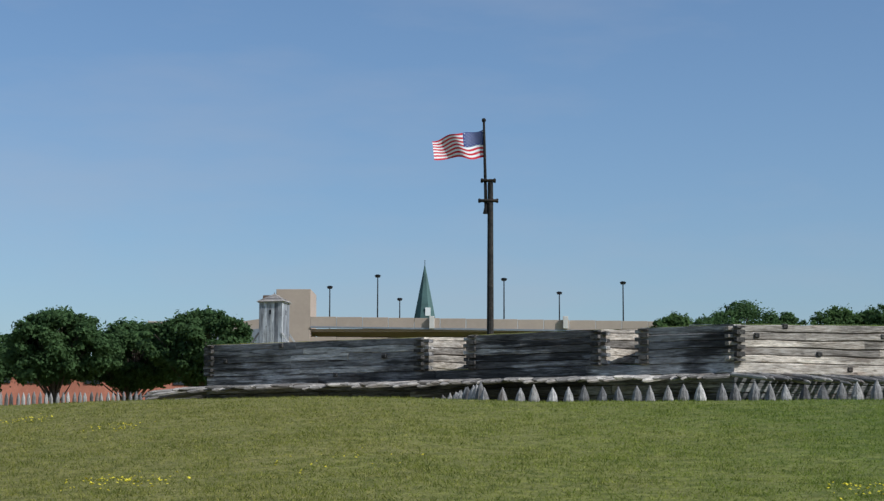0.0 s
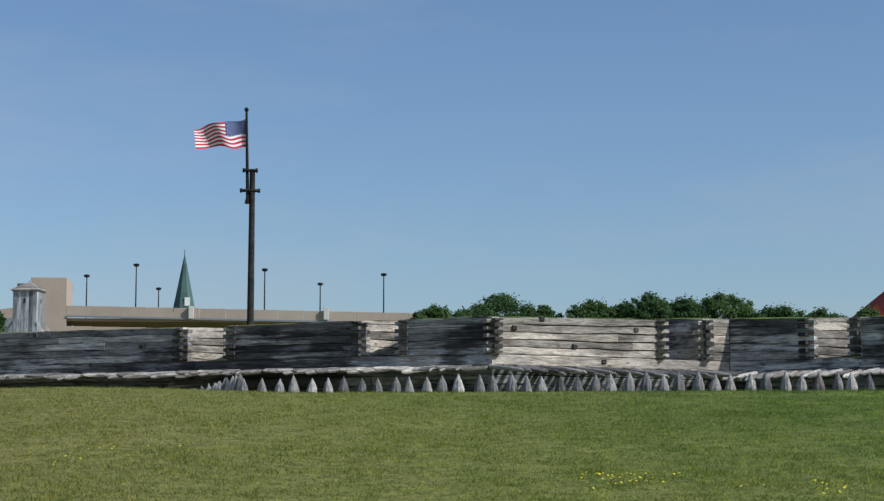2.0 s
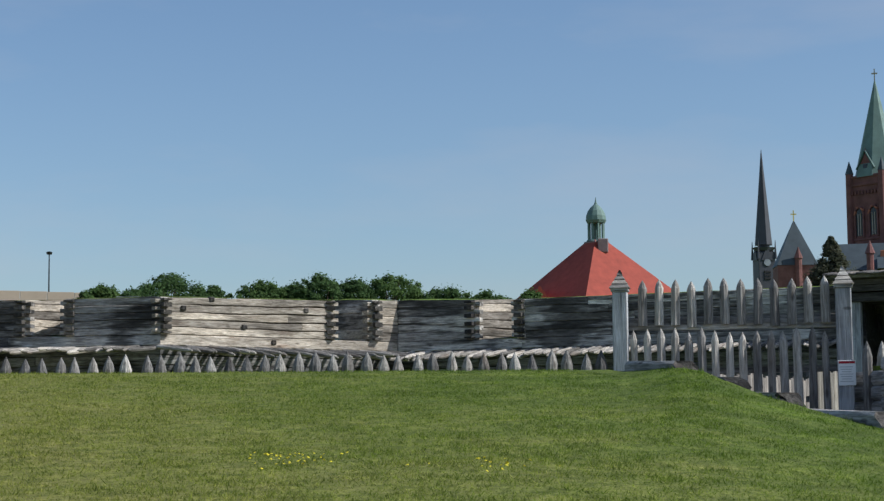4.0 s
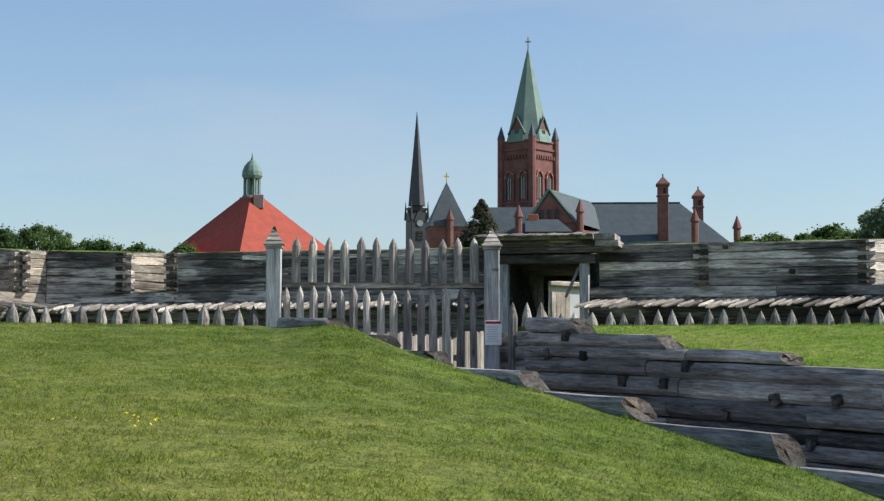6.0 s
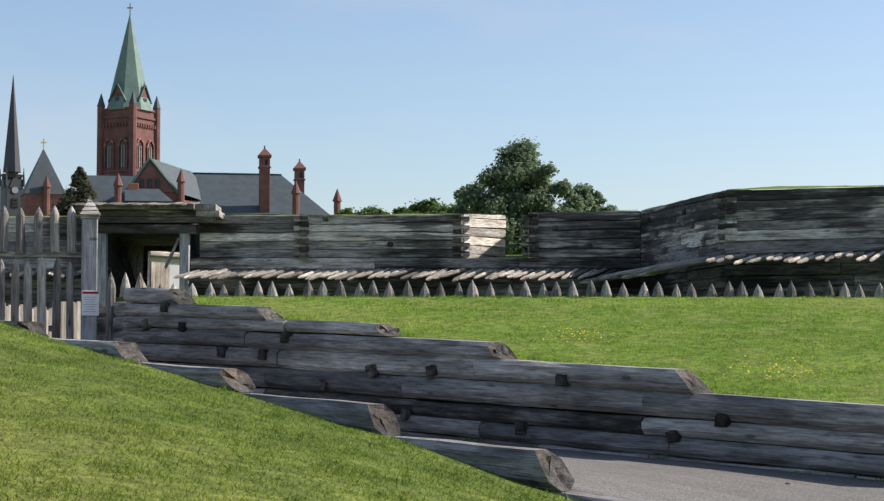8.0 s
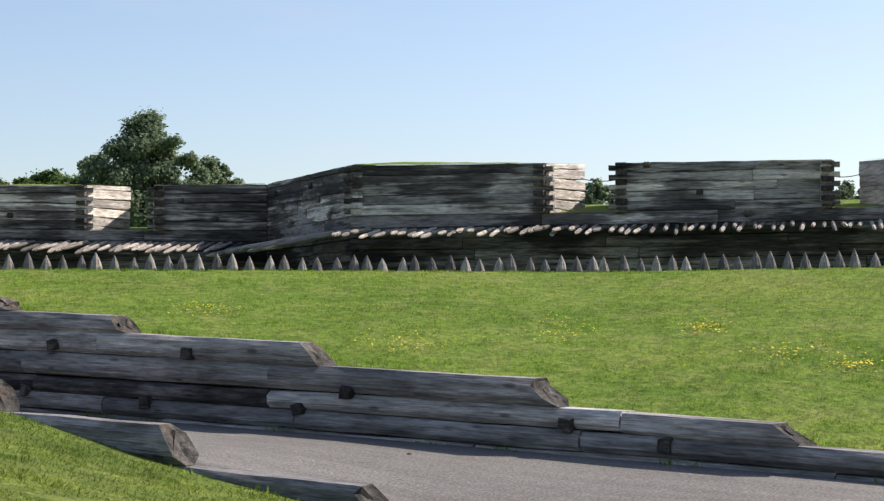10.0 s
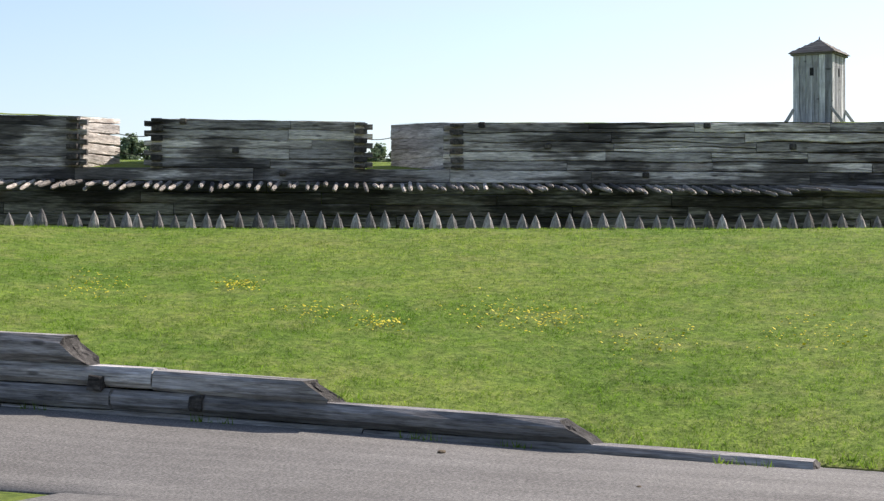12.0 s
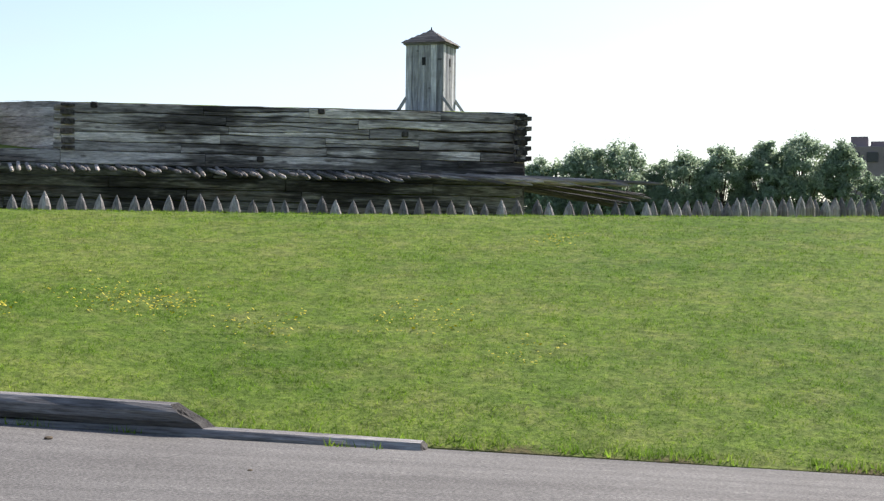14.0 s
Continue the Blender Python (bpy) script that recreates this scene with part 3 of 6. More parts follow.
gx = sorted([p for p in steps(-2600, 2600, -22, 42, 0.5) if abs(p - PATH_L + 0.3) > 0.2 and abs(p - PATH_R - 0.3) > 0.2] + [PATH_L - 0.33, PATH_L - 0.3, PATH_R + 0.3, PATH_R + 0.33])
gy = steps(-2600, 2600, -6, 40, 0.5)
GX, GY = np.meshgrid(gx, gy)
GZ = ground_z(GX, GY)
nx, ny = len(gx), len(gy)
gv = np.stack([GX.ravel(), GY.ravel(), GZ.ravel()], -1)
gf = [(j * nx + i, j * nx + i + 1, (j + 1) * nx + i + 1, (j + 1) * nx + i) for j in range(ny - 1) for i in range(nx - 1)]
ground = tagged(mesh_ob("ground", gv, gf, LAWN, smooth=True), "mown sunlit lawn rising as a glacis", "lawn", kind="structure")

ground.data.set_sharp_from_angle(angle=radians(28))
pv, pf = [], []
py = list(np.arange(-70, 34.1, 1.0))
for j, y in enumerate(py):
    for i in range(9):
        x = PATH_L - 0.32 + (PATH_R - PATH_L + 0.62) * i / 8
        pv.append((x, y, float(path_s(x, y)) + 0.03 * math.sin(math.pi * i / 8)))
for j in range(len(py) - 1):
    for i in range(8):
        pf.append((j * 9 + i, j * 9 + i + 1, j * 9 + i + 10, j * 9 + i + 9))
o = len(pv)
for y in py:
    pv.append((PATH_L - 0.325, y, float(path_s(PATH_L, y)) - 0.6))
for j in range(len(py) - 1):
    if py[j] >= 9:
        pf.append((o + j, j * 9, (j + 1) * 9, o + j + 1))
o = len(pv)
for y in [q for q in py if q <= 9]:
    pv += [(8.5, y, float(path_s(8.5, y)) - 0.005), (PATH_L - 0.29, y, float(path_s(PATH_L, y)) + 0.001)]
for j in range(len([q for q in py if q <= 9]) - 1):
    pf.append((o + 2 * j, o + 2 * j + 1, o + 2 * j + 3, o + 2 * j + 2))
tagged(mesh_ob("path", pv, pf, ASPHALT, smooth=True), "worn pale grey asphalt path with tyre streaks", "path", kind="structure")

# ---- fort ----
L0, L1, L2 = Vector((-9.3, 71.1)), Vector((9.76, 59.9)), Vector((19.2, 63.7))
R0, R1, R2 = Vector((45.2, 40.3)), Vector((41.0, 33.3)), Vector((53.3, 6.0))
L9, R9 = Vector((-10.6, 92.0)), Vector((74.0, 10.5))
RIM = [(-9, 3.70), (-7.4, 3.76), (-0.8, 4.05), (5, 4.30), (9.3, 4.43), (14.7, 4.31), (20.5, 4.29), (34.2, 4.60), (42.4, 4.67), (48.3, 4.76), (51.0, 5.38), (57.0, 5.39), (66.0, 5.36), (83.5, 5.27), (90, 5.0)]
SILL, FOOT, UP = 5.05, 4.68, 0.22


def on(A, B, az):
    """The point of the plan line A-B at a bearing."""
    s, c = math.sin(radians(az)), math.cos(radians(az))
    e = B - A
    t = (A.y * s - A.x * c) / (e.x * c - e.y * s)
    return A + e * t


def rim(p):
    az = math.degrees(math.atan2(p.x, p.y))
    return EYE.z + p.length * math.tan(radians(float(lerp_table(RIM, az))))


def inward_of(A, B):
    d = (B - A).normalized()
    return Vector((-d.y, d.x))


def merlon(A, B, A2=None, B2=None, depth=3.2, ends=(1, 1), front=WALL, cheeks=(CHEEK, CHEEK), label="", sunk=0.0, teeth=None, half=False, tops=None, rise=UP, fdark=(0, 0)):
    """One block of log parapet: front logs, cheek logs with notched ends, earth core and sod on top."""
    inn = inward_of(A, B)
    A, B = A + inn * sunk, B + inn * sunk
    A2, B2 = A2 or A + inn * depth, B2 or B + inn * depth
    za, zb = tops or (rim(A), rim(B))
    up = rise * min(1.0, depth / 3.2)
    m = thing("log_merlon", label or "weathered grey log parapet block topped with sod", "log wall", (*((A + B) / 2), SILL), group="parapet of the fort")
    log_wall(m, A, B, (SILL, SILL), (za, zb), 5, front, ends=tuple(0.2 * e for e in (teeth or ends)), half=half, dark=fdark)
    # notched ends: dark end grain that also carries their unlit tone
    if ends[1]:
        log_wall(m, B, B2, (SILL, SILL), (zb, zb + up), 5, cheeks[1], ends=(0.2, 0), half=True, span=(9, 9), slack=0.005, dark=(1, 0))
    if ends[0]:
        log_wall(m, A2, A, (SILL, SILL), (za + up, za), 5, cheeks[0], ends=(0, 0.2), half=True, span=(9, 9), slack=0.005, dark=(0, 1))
    i = 0.2
    d = (B - A).normalized()
    fa, fb = A + inn * i + d * 0.24, B + inn * i - d * 0.24
    inv = m.matrix_basis.inverted()
    core = part("core", prism_bm([fa, fb, B2 - d * 0.3, A2 + d * 0.3], SILL - 0.05, 0, [za - 0.03, zb - 0.03, zb + up - 0.12, za + up - 0.12]), EARTH, m)
    core.matrix_basis = inv
    bm = bmesh.new()
    rg = random.Random(int(A.x * 100))
    n = max(4, int((B - A).length / 0.5))
    rows = []
    for k, off in enumerate((0.05, depth * 0.16, depth * 0.45, depth * 0.94)):
        row = []
        for j in range(n + 1):
            f = j / n
            p = A + d * 0.05 + (B - A - d * 0.1) * f + inn * off
            q = A2 + (B2 - A2) * f
            p = p + (q - (A + (B - A) * f + inn * depth)) * (off / depth)
            row.append(bm.verts.new((p.x, p.y, za + (zb - za) * f + (0.0, 0.045, 0.12, up + 0.01)[k] * (1.0 if depth > 2 else 0.4) + rg.uniform(-0.01, 0.018))))
        rows.append(row)
    for r0_, r1_ in zip(rows[:-1], rows[1:]):
        for j in range(n):
            bm.faces.new((r0_[j], r0_[j + 1], r1_[j + 1], r1_[j]))
    for f_ in bm.faces:
        f_.smooth = True
    sod = part("sod_cap", bm, GRASS, m, "thin green sod on top")
    sod.matrix_basis = inv
    return m


def at2(az, p, extra):
    """A plan point at bearing az, a little farther out than p."""
    q = place(az, p.length + extra)
    return Vector((q.x, q.y))


D = 3.0
for c, inn in ((L2, Vector((0.25, 0.97))), (R0, Vector((0.97, 0.25)))):
    q = c + inn * 0.86
    ob = part("corner_stack", prism_bm([q + Vector(v) * 0.95 for v in ((-1, 0), (0, -1), (1, 0), (0, 1))], 0.8, rim(c) - 0.03), WALL)
    tagged(ob, "dark log stack closing the inner corner of the wall", "log wall", kind="structure")
# left bastion face
pa = [on(L0, L1, a) for a in (-0.57, 0.83, 5.08, 6.30)]
merlon(L0, pa[0], B2=at2(0.95, pa[0], D), cheeks=(SUNNY, SUNNY), label="long dark log parapet block with sod top and water stains")
merlon(pa[1], pa[2], A2=at2(1.75, pa[1], D), B2=at2(6.6, pa[2], D), cheeks=(SUNNY, SUNNY), label="dark stained log parapet block between two gun openings")
merlon(pa[3], L1, A2=at2(7.15, pa[3], D), B2=L1 + inward_of(L0, L1) * 3 , ends=(1, 0), cheeks=(SUNNY, SUNNY), label="dark log parapet block ending at a notched corner")
# left flank, in the sun
pb = [on(L1, L2, a) for a in (14.75, 15.95)]
merlon(L1, pb[0], A2=L1 + inward_of(L1, L2) * 3, B2=at2(14.2, pb[0], D), front=SUNNY, ends=(1, 1), cheeks=(WALL, SUNNY), label="sunlit pale log parapet block with dark pegs")
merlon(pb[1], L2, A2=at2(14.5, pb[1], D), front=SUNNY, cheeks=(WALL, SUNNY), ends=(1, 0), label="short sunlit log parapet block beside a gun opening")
# curtain
pc = [on(L2, R0, a) for a in (19.22, 20.55, 30.95, 34.2, 37.4, 42.66, 44.72)]
merlon(L2, pc[0], B2=at2(20.9, pc[0], D), ends=(0, 1), cheeks=(SUNNY, SUNNY), label="dark weathered log parapet block at an inner corner")
merlon(pc[1], pc[2], A2=at2(22.0, pc[1], D), ends=(1, 1), cheeks=(SUNNY, WALL), label="long grey log curtain parapet behind the palisade gate")
merlon(pc[3], pc[4], ends=(0, 0), sunk=0.35, label="blackened log curtain wall beside the gatehouse")
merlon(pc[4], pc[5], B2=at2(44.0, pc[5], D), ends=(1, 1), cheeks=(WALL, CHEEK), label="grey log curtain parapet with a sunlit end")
merlon(pc[6], R0, A2=at2(44.72, pc[6], 4.6), ends=(1, 0), label="grey log curtain parapet with peg ends")
# right flank and face
merlon(R0, R1, depth=1.0, rise=0.03, ends=(0, 0), teeth=(0, 1), half=True, label="grey log flank of the bastion seen at a slant")
pd = [on(R1, R2, a) for a in (57.2, 59.4, 66.2, 68.9)]
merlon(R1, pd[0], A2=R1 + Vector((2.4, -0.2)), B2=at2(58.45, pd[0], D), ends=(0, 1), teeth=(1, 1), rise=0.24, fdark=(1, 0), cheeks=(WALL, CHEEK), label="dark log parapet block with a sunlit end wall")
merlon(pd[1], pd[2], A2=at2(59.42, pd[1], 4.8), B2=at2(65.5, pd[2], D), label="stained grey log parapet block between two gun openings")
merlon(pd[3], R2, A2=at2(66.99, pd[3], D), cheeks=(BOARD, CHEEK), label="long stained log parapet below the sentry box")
merlon(R2, R9, A2=R2 + Vector((3.2, 1.6)), ends=(0, 1), teeth=(1, 1), tops=(rim(R2), 6.0), label="log parapet running away from the bastion point")


def rampart(name, A, B, z0=0.8, back=5.5, label="", rear=0.42, top=WALL):
    """The base course, the scarp below it and the earth body behind."""
    inn = inward_of(A, B)
    base = thing(name, label or "dark log scarp wall under the parapet", "log wall", (*((A + B) / 2), 1.0), rz=math.degrees(math.atan2((B - A).y, (B - A).x)), kind="structure")
    inv = base.matrix_basis.inverted()
    log_wall(base, A, B, (FOOT, FOOT), (SILL, SILL), 1, top, span=(4, 7))
    b = part("earth_bank", prism_bm([A + inn * 0.3, B + inn * 0.3, B + inn * back, A + inn * back], z0, 0, [SILL - 0.01, SILL - 0.01, SILL + rear, SILL + rear]), GRASS, base)
    b.matrix_basis = inv
    vs, fs = [], []
    n = 12
    L = (B - A).length
    d3 = Vector((*((B - A) / L), 0))
    i3 = Vector((*inn, 0))
    rg = random.Random(int(L * 77))
    for i in range(n):
        x = 0.0
        while x < L - 0.2:
            e = min(L, x + rg.uniform(3, 6))
            if L - e < 1:
                e = L
            h = (FOOT - z0) / n
            mv, mf = log_mesh(e - x - 0.02, h - 0.015, 0.3, rg.random())
            mm = axes(Vector((*A, z0 + (i + 0.5) * h)) + d3 * ((x + e) / 2) + i3 * (0.17 + rg.uniform(0, 0.03)), d3, i3)
            o = len(vs)
            vs += [inv @ (mm @ Vector(p)) for p in mv]
            fs += [tuple(q + o for q in f) for f in mf]
            x = e
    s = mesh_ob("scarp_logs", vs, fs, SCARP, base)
    s["kind"] = "stuff"
    return base


rampart("bastion_wall", L9, L0)
rampart("bastion_wall", L0, L1)
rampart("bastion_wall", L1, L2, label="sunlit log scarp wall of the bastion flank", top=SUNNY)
GA, GB = on(L2, R0, 31.25), on(L2, R0, 33.9)
rampart("curtain_wall", L2, GA)
rampart("curtain_wall", GB, R0)
rampart("bastion_wall", R0, R1)
rampart("bastion_wall", R1, R2, rear=0.6)
rampart("bastion_wall", R2, R9)


def fraise(A, B, start, stop, lean=0.0, spacing=0.34, drop=0.42, reach=1.0, thick=1.0, wood=POLE, fan=0.0):
    """A row of sharpened poles that stick out of the wall below the parapet."""
    inn = inward_of(A, B)
    d = (B - A).normalized()
    th = thing("fraise", "row of weathered sharpened poles jutting from the wall", "pole row", (*((A + B) / 2), FOOT), group="fraises of the fort")
    inv = th.matrix_basis.inverted()
    L = (B - A).length
    rg = random.Random(int(L * 13))
    shapes = []
    for k in range(6):
        n, r = 7, rg.uniform(0.068, 0.09) * thick
        Lp = rg.uniform(1.9, 2.35) * reach
        vs, fs = [], []
        for x, s in ((-0.6, 1), (Lp * 0.5, rg.uniform(0.95, 1.05)), (Lp - 0.22, 0.95), (Lp, 0.30)):
            for j in range(n):
                a = 2 * math.pi * j / n
                vs.append((x, r * s * math.cos(a), r * s * math.sin(a) * (1.0)))
        for q in range(3):
            for j in range(n):
                fs.append((q * n + j, q * n + (j + 1) % n, q * n + n + (j + 1) % n, q * n + n + j))
        fs.append(tuple(3 * n + j for j in range(n)))
        ob = mesh_ob("pole", vs, fs, wood, th)
        shapes.append(ob)
    s, k = start, 0
    while s < L - stop:
        p = A + d * s
        turn = fan * max(0.0, (s - L + 5.5) / 5.5) ** 1.4
        out = Vector((*(-inn + d * (lean + turn + rg.uniform(-0.06, 0.06))), -drop / 2.2 + rg.uniform(-0.035, 0.035)))
        m = axes((p.x, p.y, FOOT - 0.06 + rg.uniform(-0.03, 0.03)), out, (d.x, d.y, 0))
        if k < 6:
            ob = shapes[k]
        else:
            ob = shapes[rg.randrange(6)].copy()
            scene.collection.objects.link(ob)
        ob.matrix_basis = inv @ m @ Matrix.Diagonal((1 + 0.45 * turn, 1, 1, 1))
        s += spacing * rg.uniform(0.8, 1.2)
        k += 1


fraise(L9, L0, 0.2, 0.0, 0.25, reach=1.15, drop=0.3)
fraise(L0, L1, 0.0, 0.0, 0.0, 0.26, drop=0.16)
fraise(L1, L2, 0.0, 0.4, 0.0, drop=0.30, reach=0.9)
fraise(L2, GA, 0.6, 0.4, 0.0, 0.30, drop=0.30)
fraise(GB, R0, 0.4, 0.8, -0.38, 0.29, reach=0.92, thick=0.82)
fraise(R0, R1, 0.6, 0.0, 0.0)
fraise(R1, R2, 0.0, 0.0, 0.0, 0.27, drop=0.26, reach=1.08, thick=0.8, fan=1.5)
# poles seen from their shadow side, darkened through the timber colour
fraise(R2, R2 + (R9 - R2) * 0.3, 0.0, 0.0, 0.1, 0.27, reach=1.75, thick=0.5, drop=0.28, wood=ROTTEN_SHADED)

# wooden peg ends in the log faces
def pegs(A, B, hs, gap, material, seed):
    inn = inward_of(A, B)
    d = (B - A).normalized()
    rg = random.Random(seed)
    L = (B - A).length
    s = 0.9
    k = 0
    while s < L - 0.6:
        p = A + d * s + inn * 0.055
        h = hs[k % len(hs)]
        z = FOOT + (rim(p) - FOOT) * h
        ob = part("tie_log_end", box_bm(0.2, 0.2, 0.17, (0, 0, -0.085), 0.03), material)
        ob.matrix_world = axes((p.x, p.y, z), (d.x, d.y, 0), (inn.x, inn.y, 0))
        tagged(ob, "dark squared tie log end in the wall", "log end", group="tie log ends")
        s += gap * rg.uniform(0.7, 1.25)
        k += 1


pegs(L1, pb[0], (0.78, 0.97, 0.42, 0.12), 1.35, ENDGRAIN, 3)
pegs(R0, R1, (0.8, 0.55, 0.25, 0.7), 1.1, ENDGRAIN, 4)
pegs(pc[6], R0, (0.72, 0.4, 0.12), 1.1, ENDGRAIN, 5)
pegs(pc[4], pc[5], (0.93, 0.45, 0.10), 1.9, ENDGRAIN, 6)
pegs(pd[1], pd[2], (0.96, 0.5, 0.14), 1.7, ENDGRAIN, 7)
pegs(pd[3], R2, (0.97, 0.62, 0.15), 2.3, ENDGRAIN, 8)
pegs(L0, pa[0], (0.6, 0.93, 0.2), 2.8, ENDGRAIN, 9)

# ---- palisade round the covered way ----
def stake_mesh(r, h, tip, seed):
    rg = random.Random(seed)
    n = 9
    vs, fs = [], []
    for z, s in ((0, 1.04), (h * 0.5, 1.0), (h - tip, 0.97), (h - tip * 0.5, 0.62), (h, 0.05)):
        for j in range(n):
            a = 2 * math.pi * j / n
            q = s * r * (1 + rg.uniform(-0.05, 0.05))
            vs.append((z, q * math.cos(a), q * math.sin(a)))
    for k in range(4):
        for j in range(n):
            fs.append((k * n + j, k * n + (j + 1) % n, k * n + n + (j + 1) % n, k * n + n + j))
    fs.append(tuple(4 * n + j for j in range(n)))
    return vs, fs


STAKE_ME = []
for k in range(8):
    vs, fs = stake_mesh(random.uniform(0.105, 0.125), 2.4, random.uniform(0.24, 0.33), k)
    me = bpy.data.meshes.new("stake")
    me.from_pydata(vs, [], fs)
    me.materials.append(STAKE)
    STAKE_ME.append(me)


def palisade(pts, tops, spacing=0.322, label="row of grey pointed palisade stakes behind the grass crest", tall=1.0):
    th = thing("palisade", label, "palisade", (*pts[0], 1.0), group="palisade round the fort")
    inv = th.matrix_basis.inverted()
    rg = random.Random(int(pts[0][0] * 10))
    for (A, B), (za, zb) in zip(zip(pts[:-1], pts[1:]), zip(tops[:-1], tops[1:])):
        A, B = Vector(A), Vector(B)
        L = (B - A).length
        s = 0.0
        while s < L - 0.05:
            p = A + (B - A) * (s / L)
            top = za + (zb - za) * s / L + rg.uniform(-0.05, 0.05)
            ob = new("stake", rg.choice(STAKE_ME))
            ob.parent = th
            m = axes((p.x, p.y, top - 2.4 * tall), (rg.uniform(-0.02, 0.02), rg.uniform(-0.02, 0.02), 1), (math.cos(rg.random() * 6), math.sin(rg.random() * 6), 0))
            ob.matrix_basis = inv @ m @ Matrix.Diagonal((tall, 1, 1, 1))
            s += spacing * rg.uniform(0.97, 1.03)
    return th


GPL, GPR = Vector((14.05, 31.75)), Vector((17.75, 29.75))
palisade([(0.87, 35.2), (13.75, 31.85)], [3.15, 3.18])
palisade([(-3.0, 62.0), (0.2, 41.0), (0.75, 35.5)], [3.25, 3.2, 3.22])
palisade([(18.45, 29.6), (29.8, 18.55), (35.1, 1.4)], [3.09, 3.08, 3.09], 0.318)
palisade([(35.12, 1.2), (43.0, -4.6)], [3.14, 3.66])
palisade([(37.4, 1.5), (46.5, -4.4)], [3.26, 3.48], 0.36, tall=1.35)
palisade([(-41, 103), (-16.0, 106)], [5.65, 5.9], label="distant row of pale pointed stakes before the trees", tall=1.25)

# ---- barrier gate at the path ----
def gate_post(p, top, width=0.29, base=0.4):
    th = thing("gate_post", "square grey timber gate post with a stepped shingle cap", "gate post", (p.x, p.y, base), rz=-28, group="gate posts")
    part("shaft", box_bm(width, width, top - 0.42 - base, (0, 0, 0), 0.02), UPRIGHT, th)
    part("collar", box_bm(width + 0.05, width + 0.05, 0.07, (0, 0, top - 0.42 - base), 0.01), BOARD, th)
    for k in range(4):
        w0 = width + 0.115 - k * 0.096
        bm = cone_bm(w0 * 0.707, (w0 - 0.15) * 0.707, 0.10, 4, (0, 0, top - 0.35 - base + k * 0.085), math.pi / 4)
        part("cap_shingle", bm, PICKET, th)
    return th


zt = [EYE.z + GPL.length * math.tan(radians(5.16)), EYE.z + GPR.length * math.tan(radians(5.14))]
gate_post(GPL, zt[0])
gate_post(GPR, zt[1])

gate = thing("barrier_gate", "timber barrier gate of pointed pickets in two rows", "gate", (*((GPL + GPR) / 2), 0.6))
ginv = gate.matrix_basis.inverted()
gd = (GPR - GPL).normalized()
gin = Vector((-gd.y, gd.x))
GL = (GPR - GPL).length
rg = random.Random(5)
for k in range(12):
    p = GPL + gd * (0.42 + (GL - 0.75) * k / 11) + gin * 0.1
    top = EYE.z + p.length * math.tan(radians(4.82)) + rg.uniform(-0.03, 0.03)
    vs, fs = stake_mesh(0.088, 0.89, 0.17, 40 + k)
    fs = fs + [tuple(range(8, -1, -1))]
    ob = mesh_ob("upper_picket", vs, fs, PICKET, gate)
    ob.matrix_basis = ginv @ axes((p.x, p.y, top - 0.89), (rg.uniform(-0.02, 0.02), 0, 1), (1, 0, 0))
for k in range(15):
    p = GPL + gd * (0.26 + (GL - 0.6) * k / 14) - gin * 0.02
    top = EYE.z + p.length * math.tan(radians(3.22)) + rg.uniform(-0.05, 0.06)
    h = 1.15 + 1.55 * k / 14
    vs, fs = stake_mesh(rg.uniform(0.07, 0.085), h, 0.2, 70 + k)
    ob = mesh_ob("lower_picket", vs, fs, PICKET, gate)
    ob.matrix_basis = ginv @ axes((p.x, p.y, top - h), (rg.uniform(-0.015, 0.015), 0, 1), (1, 0, 0))
for el, hh, nm in ((3.52, 0.16, "top_rail"), (3.33, 0.10, "middle_rail"), (1.95, 0.12, "bottom_rail")):
    a, b = GPL + gd * 0.12 + gin * 0.22, GPR - gd * 0.12 + gin * 0.22
    za, zb = (EYE.z + q.length * math.tan(radians(el)) for q in (a, b))
    log_at((a.x, a.y, za), (b.x, b.y, zb), hh, 0.14, (gin.x, gin.y, 0), KERB, gate, name=nm)
# pickets between the gate and the log wall of the path
th = thing("palisade", "few grey pointed pickets beside the gate post", "palisade", (18.0, 29.4, 0.8), group="palisade round the fort")
for k in range(3):
    p = Vector((17.98 + 0.27 * k, 29.35 - 0.08 * k))
    top = EYE.z + p.length * math.tan(radians(2.78))
    vs, fs = stake_mesh(0.10, 1.9, 0.3, 90 + k)
    ob = mesh_ob("stake", vs, fs, STAKE, th)
    ob.matrix_basis = th.matrix_basis.inverted() @ axes((p.x, p.y, top - 1.9), (0, 0, 1), (1, 0, 0))

# notice on the gate post
sg = thing("notice", "white notice board with a red band and grey lines", "sign", (GPR.x - 0.07, GPR.y - 0.17, 2.45), rz=-28)
part("panel", box_bm(0.32, 0.02, 0.47, (0, 0, 0), 0.004), WHITE, sg)
part("red_band", box_bm(0.30, 0.012, 0.045, (0, -0.008, 0.41), 0), SIGNRED, sg)
for k in range(7):
    part("text_line", box_bm(0.24 - 0.03 * (k % 3), 0.008, 0.014, (-0.01, -0.009, 0.34 - k * 0.045), 0), SIGNGREY, sg)

# ---- gatehouse in the curtain ----
gh = thing("gatehouse", "dark timber gatehouse with heavy lintel and plank roof", "gatehouse", (*((GA + GB) / 2), 1.0))
hinv = gh.matrix_basis.inverted()
cd_ = (GB - GA).normalized()
cin = inward_of(GA, GB)


def gh_part(name, p, q, z0, z1, material, back, front=0.0, label=""):
    ob = part(name, prism_bm([p - cin * front, q - cin * front, q + cin * back, p + cin * back], z0, z1), material, gh, label)
    ob.matrix_basis = hinv
    return ob


